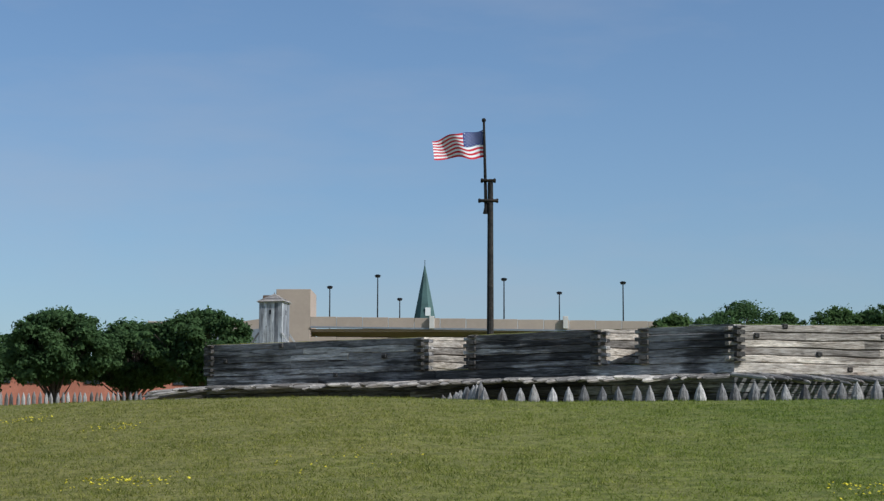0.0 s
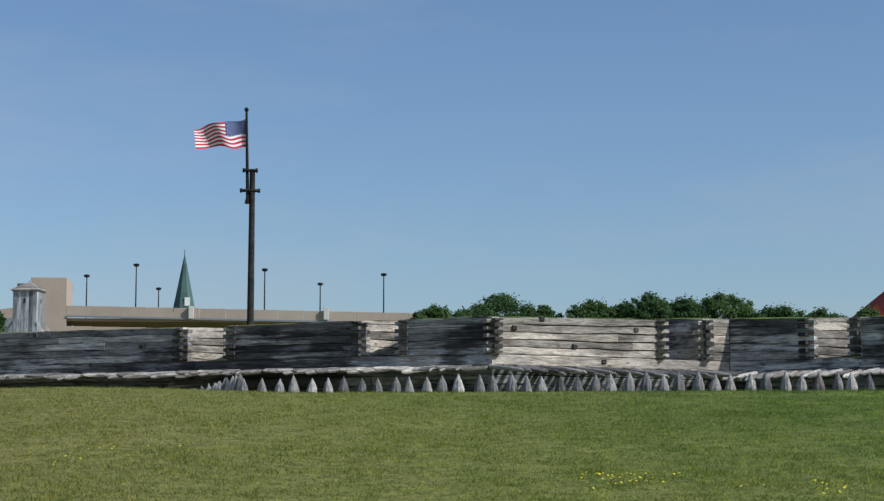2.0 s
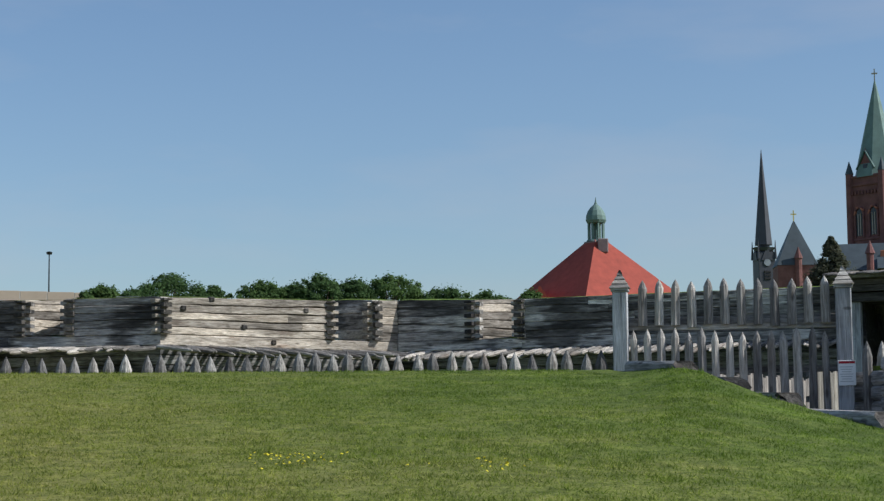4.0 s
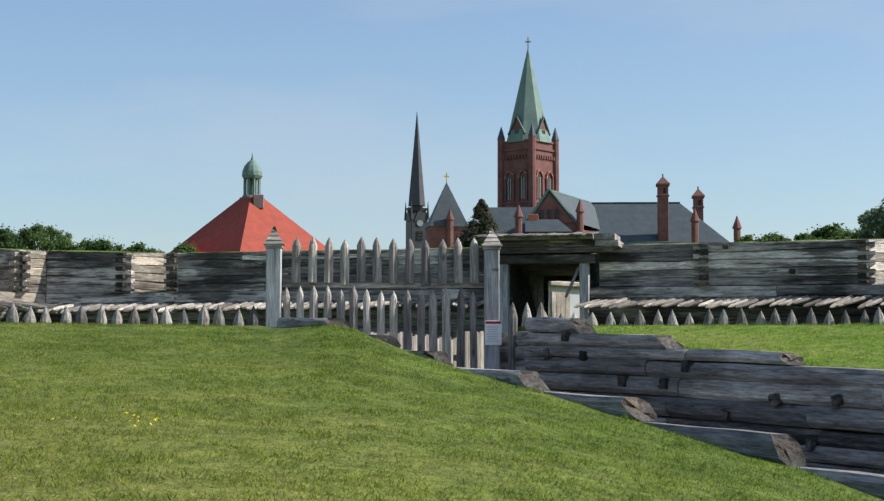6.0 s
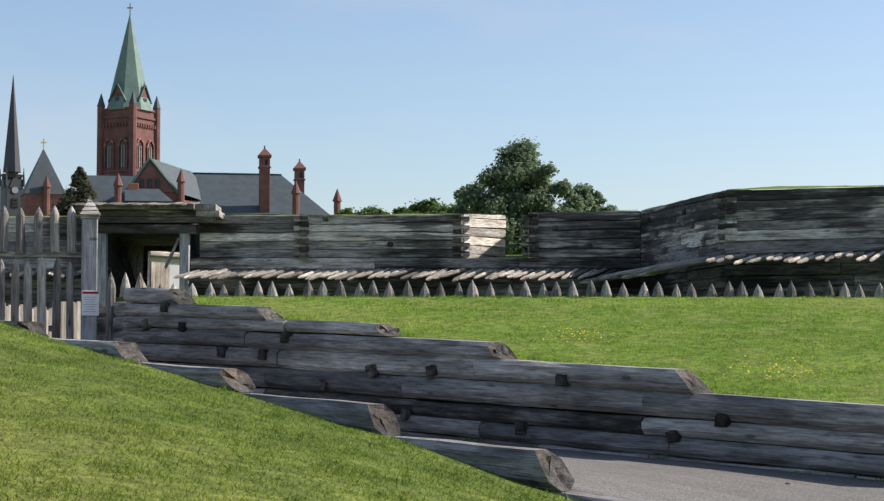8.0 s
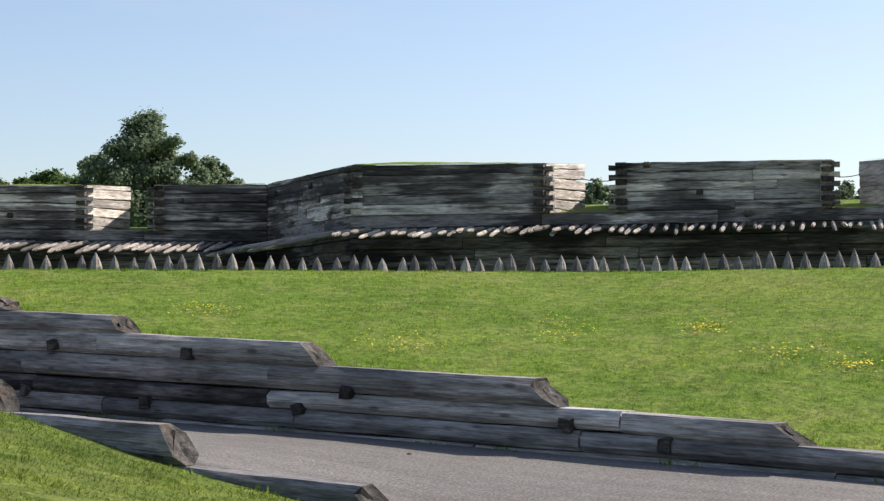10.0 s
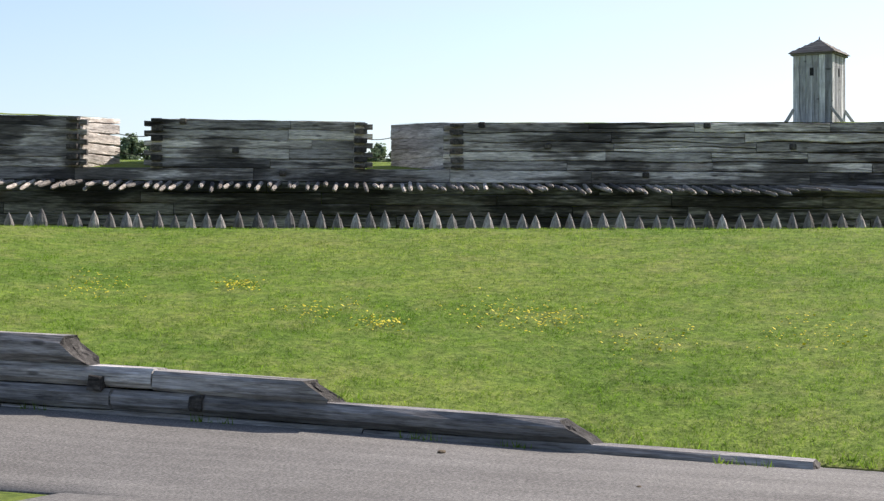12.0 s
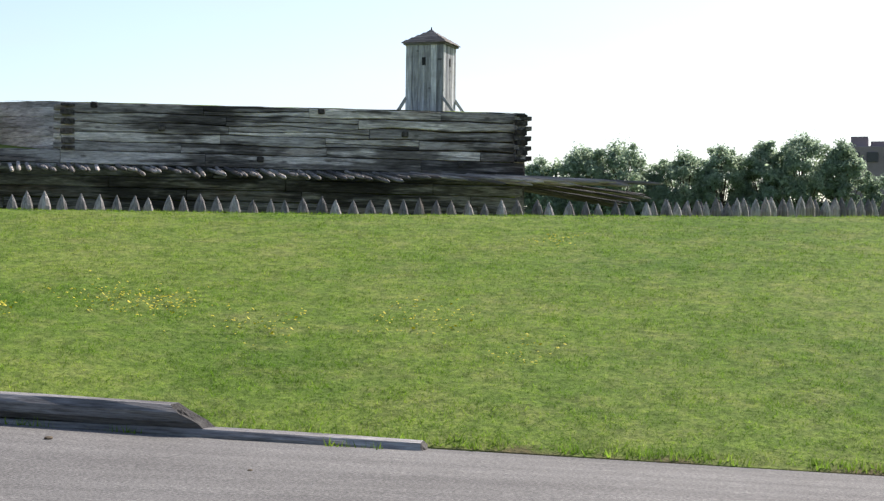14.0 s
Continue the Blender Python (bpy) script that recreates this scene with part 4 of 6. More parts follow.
def zel(p, el):
    return EYE.z + p.length * math.tan(radians(el))


log_at(Vector((*(GA - cd_ * 0.5 - cin * 0.2), zel(GA, 4.12))), Vector((*(GB + cd_ * 0.3 - cin * 0.2), zel(GA, 4.12))), 0.30, 0.5, (cin.x, cin.y, 0), WALL, gh, name="lintel")
for e0 in (4.38, 4.58):
    log_at(Vector((*(GA - cd_ * 0.6 - cin * 0.3), zel(GA, e0))), Vector((*(GB + cd_ * 0.9 - cin * 0.3), zel(GA, e0))), 0.20, 0.6, (cin.x, cin.y, 0), WALL, gh, name="upper_beam")
gh_part("roof_deck", GA - cd_ * 0.8, GB + cd_ * 0.3, zel(GA, 4.69), zel(GA, 4.82), BOARD, 7.0, 1.0)
for k in range(2):
    gh_part("end_block", GB + cd_ * (0.34 - 0.1 * k), GB + cd_ * (1.12 - 0.12 * k), zel(GA, 4.47 + 0.2 * k), zel(GA, 4.655 + 0.2 * k), CHEEK, 0.8, 0.75, "pale split timber block")
gh_part("post", GA - cd_ * 0.15, GA + cd_ * 0.15, 0.8, zel(GA, 3.97), UPRIGHT, 0.0, 0.35)
gh_part("post", GB - cd_ * 0.25, GB + cd_ * 0.05, 0.8, zel(GA, 3.97), UPRIGHT, 0.0, 0.35)
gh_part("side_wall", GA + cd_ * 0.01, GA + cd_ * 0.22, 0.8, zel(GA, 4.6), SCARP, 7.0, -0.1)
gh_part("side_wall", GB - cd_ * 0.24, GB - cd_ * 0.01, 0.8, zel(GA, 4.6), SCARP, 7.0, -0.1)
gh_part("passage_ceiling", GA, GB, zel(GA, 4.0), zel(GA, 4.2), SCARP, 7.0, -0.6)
gh_part("passage_floor", GA, GB, 0.8, 2.0, EARTH, 7.0, -0.2)
wa, wz = GA + cin * 6.8, GB + cin * 6.8
wb, wc = on(wa, wz, 32.62), on(wa, wz, 33.95)
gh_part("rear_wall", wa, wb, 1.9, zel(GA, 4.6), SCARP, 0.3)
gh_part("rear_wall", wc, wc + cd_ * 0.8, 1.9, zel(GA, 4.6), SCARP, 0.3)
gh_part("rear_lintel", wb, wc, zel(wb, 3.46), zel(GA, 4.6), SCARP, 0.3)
hinge = on(wa + cin * 1.2, wz + cin * 1.2, 32.72)
bm = bmesh.new()
for k in range(4):
    bmesh.ops.create_cube(bm, size=1, matrix=Matrix.Translation((0.13 + 0.262 * k, 0, 1.68)) @ Matrix.Diagonal((0.25, 0.06, 3.36, 1)))
for z in (0.4, 2.8):
    bmesh.ops.create_cube(bm, size=1, matrix=Matrix.Translation((0.52, 0.05, z)) @ Matrix.Diagonal((1.0, 0.05, 0.16, 1)))
leaf = part("open_door", bm, UPRIGHT_TAN, gh, "warm grey board door standing open in the sun")
leaf.matrix_basis = hinv @ Matrix.Translation((hinge.x, hinge.y, 2.0)) @ Matrix.Rotation(radians(15), 4, 'Z')
log_at(Vector((*(GB - cd_ * 0.3 - cin * 0.1), zel(GA, 3.85))), Vector((*(GB - cd_ * 0.75 - cin * 0.1), zel(GA, 2.9))), 0.09, 0.09, (cin.x, cin.y, 0), BOARD, gh, name="brace")
log_at(Vector((*(GA + cd_ * 0.24 + cin * 2.2), zel(GA, 3.7))), Vector((*(GA + cd_ * 1.1 + cin * 3.2), 2.0)), 0.2, 0.2, (cin.x, cin.y, 0), SCARP, gh, name="brace")
rg = random.Random(9)
for k in range(22):
    p = GA - cd_ * 0.8 + cd_ * (k * (GB - GA + cd_ * 1.2).length / 22)
    ob = part("roof_plank", box_bm(0.20, 1.6, 0.05, (0, 0, 0), 0.01), SHINGLE, gh)
    ob.matrix_basis = hinv @ axes((p.x - cin.x * 0.45, p.y - cin.y * 0.45, zel(GA, 4.83) + rg.uniform(0, 0.05)), (cd_.x, cd_.y, rg.uniform(-0.08, 0.08)), (cin.x, cin.y, 0.12))
inner = thing("barracks", "low pale building inside the fort", "building", (*place(33.6, 92, 0)[:2], 2.0), rz=12)
part("wall", box_bm(9, 5, 4.6, (0, 0, 0), 0.02), plain_mat("grey_limewash", (0.40, 0.40, 0.41), 0.85, 0.15, 0.6), inner)
part("roof", box_bm(9.6, 5.6, 0.25, (0, 0, 4.6), 0.05), SHINGLE, inner)

# ---- bridge from the gate to the gatehouse ----
br = thing("footbridge", "pale timber footbridge with rails over the ditch", "bridge", (24.6, 41.6, 1.4))
ba, bb = Vector((17.6, 33.2)), Vector((31.9, 50.2))
bd = (bb - ba).normalized()
bs = Vector((bd.y, -bd.x))
BL = (bb - ba).length
for k in range(56):
    s = BL * (k + 0.5) / 56
    p = ba + bd * s
    z = 1.75 + 0.25 * s / BL
    a, c = p - bs * 1.25, p + bs * 1.25
    log_at((a.x, a.y, z), (c.x, c.y, z), 0.07, BL / 56 - 0.015, (bd.x, bd.y, 0), BOARD, br, name="plank")
for sd in (-1, 1):
    for k in range(8):
        p = ba + bd * (BL * k / 7) + bs * 1.25 * sd
        z = 1.75 + 0.25 * k / 7
        log_at((p.x, p.y, z - 1.2), (p.x, p.y, z + 1.05), 0.14, 0.14, (bd.x, bd.y, 0), BOARD, br, name="post")
    for hh in (0.5, 1.0):
        a, c = ba + bs * 1.16 * sd, bb + bs * 1.16 * sd
        log_at((a.x, a.y, 1.75 + hh), (c.x, c.y, 2.0 + hh), 0.12, 0.08, (bs.x * sd, bs.y * sd, 0), BOARD, br, name="rail")
    a, c = ba + bs * 0.9 * sd, bb + bs * 0.9 * sd
    log_at((a.x, a.y, 1.56), (c.x, c.y, 1.81), 0.26, 0.26, (bs.x * sd, bs.y * sd, 0), KERB, br, name="beam")

for sd in (-1, 1):
    for k in range(64):
        s = BL * (k + 0.5) / 64
        p = ba + bd * s + bs * (-1.08 if sd < 0 else 1.25)
        z = 1.75 + 0.25 * s / BL
        ob = part("side_board", box_bm(BL / 64 - 0.02, 0.04, 1.12 + 0.04 * (k % 3), (0, 0, 0), 0.008), UPRIGHT_TAN, br)
        ob.matrix_basis = br.matrix_basis.inverted() @ axes((p.x, p.y, z - 0.04), (bd.x, bd.y, 0), (-bs.x, -bs.y, 0))

# ---- sentry boxes ----
def sentry_box(p, z, w, h, rz, label):
    th = thing("sentry_box", label, "sentry box", (p.x, p.y, z), rz=rz, group="sentry boxes")
    n = 6
    for side in range(4):
        for k in range(n):
            x = -w / 2 + w * (k + 0.5) / n
            bm = box_bm(w / n - 0.008, 0.04, h, (x, -w / 2, 0), 0.004)
            bmesh.ops.rotate(bm, verts=bm.verts, cent=(0, 0, 0), matrix=Matrix.Rotation(side * math.pi / 2, 3, 'Z'))
            part("board", bm, UPRIGHT, th)
    part("inside", box_bm(w - 0.06, w - 0.06, h - 0.02, (0, 0, 0)), SHADOWED, th)
    for side in range(2):
        bm = box_bm(0.11, 0.06, 0.24, (-0.02 if side == 0 else 0.0, -w / 2 - 0.005, h * 0.72))
        bmesh.ops.rotate(bm, verts=bm.verts, cent=(0, 0, 0), matrix=Matrix.Rotation(side * math.pi / 2, 3, 'Z'))
        part("spy_hole", bm, SHADOWED, th)
    part("eave", box_bm(w + 0.16, w + 0.16, 0.06, (0, 0, h), 0.01), BOARD, th)
    for k in range(5):
        r0, r1 = (w + 0.28) * (1 - k / 5.2) * 0.707, (w + 0.28) * (1 - (k + 1.0) / 5.2) * 0.707
        part("roof_course", cone_bm(r0, r1 + 0.03, 0.105, 4, (0, 0, h + 0.06 + k * 0.088), math.pi / 4), SHINGLE, th)
    part("finial", cone_bm(0.04, 0.01, 0.14, 6, (0, 0, h + 0.48)), SHINGLE, th)
    for sx, sy in ((1, -1), (1, 1), (-1, -1), (-1, 1)):
        a = Vector((sx * w / 2, sy * w / 2, h * 0.28))
        b = Vector((sx * (w / 2 + 0.45), sy * w / 2, 0.0))
        log_at(th.matrix_basis @ a, th.matrix_basis @ b, 0.09, 0.09, (0, 1, 0.01), BOARD, th, name="brace")
    return th


bp = place(80.53, 55.0)
sentry_box(Vector((bp.x, bp.y)), 6.45, 1.18, 2.23, -100, "grey board sentry box with a stepped pyramid roof on the parapet")
bp = place(-5.35, 96.0)
sentry_box(Vector((bp.x, bp.y)), 7.95, 1.25, 2.22, -13, "distant pale board sentry box with pyramid roof")
tagged(part("far_parapet", prism_bm([Vector((-10.6, 94)), Vector((-7.2, 94)), Vector((-7.2, 98)), Vector((-10.8, 98))], 2.0, 7.95), GRASS), "grassy rear rampart carrying the far sentry box", "rampart", kind="structure")
q0, q1 = on(R1, R2, 72), on(R1, R2, 83)
inn = inward_of(R1, R2)
tagged(part("rampart_walk", prism_bm([q0 + inn * 1.5, q1 + inn * 1.5, q1 + inn * 7, q0 + inn * 7], 2.0, 6.45), GRASS), "grassy rampart behind the parapet under the sentry box", "rampart", kind="structure")

# ropes in the gun openings
def rope(a, b, sag, name="rope"):
    n = 10
    cu = bpy.data.curves.new(name, 'CURVE')
    cu.dimensions, cu.bevel_depth, cu.bevel_resolution = '3D', 0.014, 1
    sp = cu.splines.new('POLY')
    sp.points.add(n)
    for i in range(n + 1):
        f = i / n
        p = Vector(a).lerp(Vector(b), f)
        sp.points[i].co = (p.x, p.y, p.z - sag * 4 * f * (1 - f), 1)
    cu.materials.append(ROPE)
    tagged(new(name, cu), "dark rope slung across a gun opening", "rope", group="ropes in the gun openings")


for az0, az1 in ((58.3, 59.7), (65.9, 67.1)):
    for h in (6.25, 5.7):
        a, b = place(az0, 54.3), place(az1, 54.3)
        rope((a.x, a.y, h), (b.x, b.y, h), 0.09)

# ---- log walls along the path ----
def path_wall(name, x, tips, far, bottoms, face, label, trim=0.32, rot=()):
    """Stacked logs that end one after another down the slope; slant-cut ends."""
    th = thing(name, label, "log wall", (x, far, 0.3))
    rg = random.Random(int(x * 10))
    for k, (y, zb) in enumerate(zip(tips, bottoms)):
        h = (bottoms[k + 1] - zb) if k + 1 < len(bottoms) else 0.29
        cuts = [far]
        while cuts[-1] - y > 6.5:
            cuts.append(cuts[-1] - rg.uniform(3.2, 5.5))
        cuts.append(y)
        for j in range(len(cuts) - 1):
            y0, y1 = cuts[j] - 0.01, cuts[j + 1] + 0.01
            zc = [zb + 0.033 * (q - far) + h / 2 for q in (y0, y1)]
            last = j == len(cuts) - 2
            log_at((x + face * 0.19 + rg.uniform(-0.015, 0.015), y0, zc[0]), (x + face * 0.19 + rg.uniform(-0.015, 0.015), y1 + (trim if last else 0), zc[1]), h - 0.016, 0.42, (1, 0, 0), ROTTEN_SHADED if rot and k == rot[0] and rot[1] < (y0 + y1) / 2 < rot[2] else KERB, th, mitre=0.34 if last else 0.0, round_=0.26)
    return th


pwr = path_wall("path_log_wall", PATH_R, [2.64 - 0.1, 5.1, 8.06, 11.2, 14.8, 18.4, 20.9, 24.0, 26.6], 28.6, [0.525, 0.79, 1.045, 1.29, 1.63, 1.95, 2.23, 2.43, 2.68], 1, "stepped retaining wall of grey logs beside the path", 0.52, rot=(2, 14, 24))
path_wall("path_log_kerb", PATH_L, [10.7, 13.4, 16.2, 19.2, 21.85, 24.6, 26.4, 28.2], 30.6, [0.473, 0.78, 1.20, 1.57, 1.88, 2.17, 2.41, 2.65], -1, "stepped grey log edging of the lawn beside the path")

for k in range(8):
    z = 0.5 + 0.278 * (k + 0.5)
    log_at((18.14, 28.62, z), (18.14 + 0.05 * (k % 2), 30.0, z), 0.265, 0.36, (1, 0, 0), KERB, pwr, name="end_log", round_=0.2)

# tie log ends that stick out of the wall
rg = random.Random(12)
for y, z in ((9.9, 0.33), (14.5, 0.84), (11.2, 0.52), (15.3, 0.62), (17.3, 1.33), (18.1, 0.66), (20.0, 1.45), (21.4, 1.45), (20.6, 0.78), (23.6, 1.98), (25.4, 1.75), (25.9, 1.35), (27.2, 2.55), (27.8, 2.25), (26.6, 2.2), (24.2, 1.7), (22.6, 1.2), (24.9, 1.1)):
    bm = cone_bm(0.125 * rg.uniform(0.85, 1.1), 0.11, 0.25, 4, (0, 0, 0), math.pi / 4 + rg.uniform(-0.2, 0.2))
    bmesh.ops.bevel(bm, geom=bm.edges[:], offset=0.018, segments=1, affect='EDGES')
    for v in bm.verts:
        v.co += Vector((rg.uniform(-1, 1), rg.uniform(-1, 1), rg.uniform(-1, 1))) * 0.015
    ob = part("tie_log_end", bm, ENDGRAIN)
    ob.matrix_world = axes((PATH_R - 0.08, y, z), (0, 1, 0), (0, 0, 1))
    tagged(ob, "dark rotting tie log end in the path wall", "log end", group="tie log ends of the path wall")

# ---- flagpole ----
PD = 85.0
foot, top = place(1.53, PD, 3.0), place(1.35, PD, 10.98)
fp = thing("flagpole", "tall dark two-part timber flagpole with crosstrees", "flagpole", (foot.x, foot.y, 2.5))


def spar(name, a, b, r0, r1, material=TARRED, label=""):
    a, b = Vector(a), Vector(b)
    bm = cone_bm(r0, r1, (b - a).length, 10)
    ob = part(name, bm, material, fp, label)
    z = (b - a).normalized()
    x = z.orthogonal()
    ob.matrix_basis = fp.matrix_basis.inverted() @ Matrix.Translation(a) @ z.to_track_quat('Z', 'Y').to_matrix().to_4x4()
    return ob


m0, m1 = place(1.54, PD, 0.6), place(1.56, PD, 9.10)
spar("lower_mast", m0, m1, 0.19, 0.13)
spar("topmast", place(1.42, PD, 8.0), top, 0.085, 0.055)
for el, w, hh in ((8.42, 0.50, 0.12), (9.06, 0.36, 0.10)):
    c = place(1.49, PD, el)
    ob = part("crosstree", box_bm(w * 1.9, 0.34, hh, (0, 0, -hh / 2), 0.03), TARRED, fp)
    ob.matrix_basis = fp.matrix_basis.inverted() @ Matrix.Translation(c)
    for s in (-1, 1):
        ob = part("block", box_bm(0.12, 0.2, 0.2, (s * w * 0.85, 0, -0.1), 0.03), TARRED, fp)
        ob.matrix_basis = fp.matrix_basis.inverted() @ Matrix.Translation(c)
bm = bmesh.new()
bmesh.ops.create_uvsphere(bm, u_segments=10, v_segments=6, radius=0.11)
ob = part("truck", bm, TARRED, fp)
ob.matrix_basis = fp.matrix_basis.inverted() @ Matrix.Translation(top)
log_at(place(1.36, PD, 8.0), place(1.44, PD, 8.35), 0.12, 0.12, (0, 1, 0), TARRED, fp, name="bracket")

# the flag: thirteen stripes and a canton, waving
fl = thing("flag", "waving flag of red and white stripes with a blue starred canton", "flag", place(1.36, PD, 10.72))
FW, FH = 2.6, 1.42


def cloth(u, v, lift=0.0):
    """u along the fly, v down the hoist, in metres from the upper hoist corner."""
    w = 0.16 * math.sin(u * 3.4 + v * 0.9) * min(1, u / 0.7)
    droop = 0.22 * u + 0.05 * math.sin(u * 2.6 + 0.6) + 0.035 * math.sin(u * 6 + v * 3)
    return Vector((-u * 0.96 + 0.07 * v, w - lift, -v * (1 - 0.13 * u) - droop + 0.04 * math.sin(u * 5) * v))


def cloth_strip(name, u0, u1, v0, v1, material, lift=0.0):
    n = max(3, int((u1 - u0) / 0.09))
    vs, fs = [], []
    for i in range(n + 1):
        for j in range(3):
            for side in (0.0, 0.006):
                vs.append(cloth(u0 + (u1 - u0) * i / n, v0 + (v1 - v0) * j / 2, lift + side))
    for i in range(n):
        for j in range(2):
            a = (i * 3 + j) * 2
            fs.append((a, a + 2, a + 8, a + 6))
            fs.append((a + 1, a + 7, a + 9, a + 3))
    return mesh_ob(name, vs, fs, material, fl, smooth=True)


for k in range(13):
    cloth_strip("stripe", 0.0 if k > 6 else 1.08, FW, FH * k / 13, FH * (k + 1) / 13, FLAGRED if k % 2 == 0 else FLAGWHITE)
cloth_strip("canton", 0.0, 1.08, 0.0, FH * 7 / 13, FLAGBLUE)
vs, fs = [], []
for r in range(9):
    for c in range(6 if r % 2 == 0 else 5):
        u, v = 0.09 + 0.18 * c + (0.09 if r % 2 else 0), 0.045 + FH * 7 / 13 / 9.3 * (r + 0.2)
        o = len(vs)
        for i in range(10):
            a, q = math.pi * i / 5, 0.036 if i % 2 == 0 else 0.016
            vs.append(cloth(u + q * math.sin(a), v - q * math.cos(a), 0.012))
        fs.append(tuple(range(o, o + 10)))
mesh_ob("stars", vs, fs, FLAGWHITE, fl)["kind"] = "stuff"


# ---- trees ----
def tree(az, d, el_top, width_deg, zb=2.5, leaf=LEAF, seed=0, low=0.28, shape="round", n=24000, size=0.145, label="leafy green tree with a full rounded crown", clump=1.0):
    rg = np.random.default_rng(seed + 17)
    c = place(az, d)
    zt_ = EYE.z + d * math.tan(radians(el_top))
    H = zt_ - zb
    W = 2 * d * math.tan(radians(width_deg / 2))
    th = thing("tree", label, "tree", (c.x, c.y, zb), group="trees")
    tv, tf = [], []

    def limb(a, b, r0, r1):
        a, b = Vector(a), Vector(b)
        z = (b - a).normalized()
        x = z.orthogonal().normalized()
        y = z.cross(x)
        o = len(tv)
        for q, r in ((a, r0), (a.lerp(b, 0.5) + x * r0 * 0.4, (r0 + r1) / 2), (b, r1)):
            for j in range(7):
                t = 2 * math.pi * j / 7
                tv.append(q + (x * math.cos(t) + y * math.sin(t)) * r)
        for k in range(2):
            for j in range(7):
                tf.append((o + k * 7 + j, o + k * 7 + (j + 1) % 7, o + k * 7 + 7 + (j + 1) % 7, o + k * 7 + 7 + j))

    tr = max(0.14, H * 0.022)
    limb((0, 0, -0.3), (0, 0, H * 0.5), tr, tr * 0.6)
    limb((0, 0, H * 0.5), (0.05 * W, 0, H * 0.85), tr * 0.6, tr * 0.15)
    blobs = []
    nb = 220
    for k in range(nb):
        a = rg.uniform(0, 2 * math.pi)
        if shape == "cone":
            f = (k + 0.5) / nb
            rr = W / 2 * (1 - f) * rg.uniform(0.3, 1.0)
            blobs.append((rr * math.cos(a), rr * math.sin(a), H * (low + (1 - low) * f) * 0.97, W * 0.10 * (1.08 - f) + 0.1))
        else:
            u = rg.uniform(-1, 1)
            q = rg.uniform(0.25, 1.0) ** 0.4
            b = W * rg.uniform(0.045, 0.105) * clump
            prof = math.sqrt(max(0.0, 1 - u * u)) * ((1.05 - 0.42 * max(0.0, u + 0.45)) if shape == "pear" else (1.0 if u < 0 else 1 - 0.12 * u))
            rr = (W * 0.5 - b * 0.6) * prof * q * (1 + 0.24 * math.sin(3 * a + seed) + 0.16 * math.sin(5 * a + 2 * seed + 6 * u))
            hc, hr = H * (1 + low) / 2, H * (1 - low) / 2
            blobs.append((rr * math.cos(a), rr * math.sin(a), hc + (hr - b * 0.85) * u * (0.9 + 0.1 * q) * (1 - 0.16 * abs(math.sin(1.5 * a + seed)) * (1 if u > 0.3 else 0)), b))
    if shape != "cone":
        blobs[0] = (0.04 * W, 0, H - W * 0.11, W * 0.12)
    for k in range(0, nb, 4):
        x, y, z, b = blobs[k]
        z0 = max(H * 0.16, z * 0.55)
        limb((0, 0, z0), (x * 0.85, y * 0.85, z), tr * 0.35, tr * 0.08)
    mesh_ob("trunk", tv, tf, BARK, th, smooth=True)
    B = np.array(blobs)
    idx = rg.integers(0, len(B), n)
    dirs = rg.normal(size=(n, 3))
    dirs /= np.linalg.norm(dirs, axis=1)[:, None]
    rad = np.clip(np.abs(rg.normal(size=n)) * 0.42 + 0.32, 0, 1.25)
    pos = B[idx, :3] + dirs * (B[idx, 3] * rad)[:, None] * np.array([1.15, 1.15, 0.8])
    t1 = rg.normal(size=(n, 3))
    t1 /= np.linalg.norm(t1, axis=1)[:, None]
    nrm = dirs * 0.8 + rg.normal(size=(n, 3)) * 0.5 + np.array([0, 0, 0.5])
    t1 = np.cross(nrm, t1)
    t1 /= np.linalg.norm(t1, axis=1)[:, None] + 1e-9
    t2 = np.cross(nrm, t1)
    t2 /= np.linalg.norm(t2, axis=1)[:, None] + 1e-9
    s = size * rg.uniform(0.6, 1.3, n)[:, None]
    quad = np.stack([pos - t1 * s, pos - t2 * s * 0.6, pos + t1 * s, pos + t2 * s * 0.6], 1).reshape(-1, 3)
    me = bpy.data.meshes.new("crown")
    me.vertices.add(4 * n)
    me.vertices.foreach_set("co", quad.ravel())
    me.loops.add(4 * n)
    me.loops.foreach_set("vertex_index", np.arange(4 * n))
    me.polygons.add(n)
    me.polygons.foreach_set("loop_start", np.arange(0, 4 * n, 4))
    me.update()
    me.validate()
    me.materials.append(leaf)
    cr = new("crown", me)
    cr.parent = th
    return th


# left
for k, (az, d, el, w) in enumerate(((-14.8, 122, 4.35, 3.9), (-12.15, 112, 4.98, 3.5), (-9.85, 116, 4.62, 3.4), (-7.55, 112, 5.02, 3.5))):
    tree(az, d, el, w, seed=1 + k, leaf=LEAF_DARK, low=0.42, n=40000, size=0.135)
# behind the left bastion
for k, (az, el, w) in enumerate(((7.4, 4.95, 2.2), (9.5, 5.30, 3.2), (10.9, 4.85, 1.2), (12.5, 5.08, 2.4), (14.2, 5.30, 2.8), (15.4, 5.15, 2.4), (16.6, 5.28, 2.8), (18.3, 4.86, 2.8), (19.6, 4.70, 1.9), (21.0, 4.66, 1.5), (13.4, 4.9, 2.4), (8.3, 4.8, 2.2))):
    tree(az, 165, el, w, seed=20 + k, n=17000, size=0.14, leaf=LEAF_DARK if k % 3 else LEAF, low=0.5)
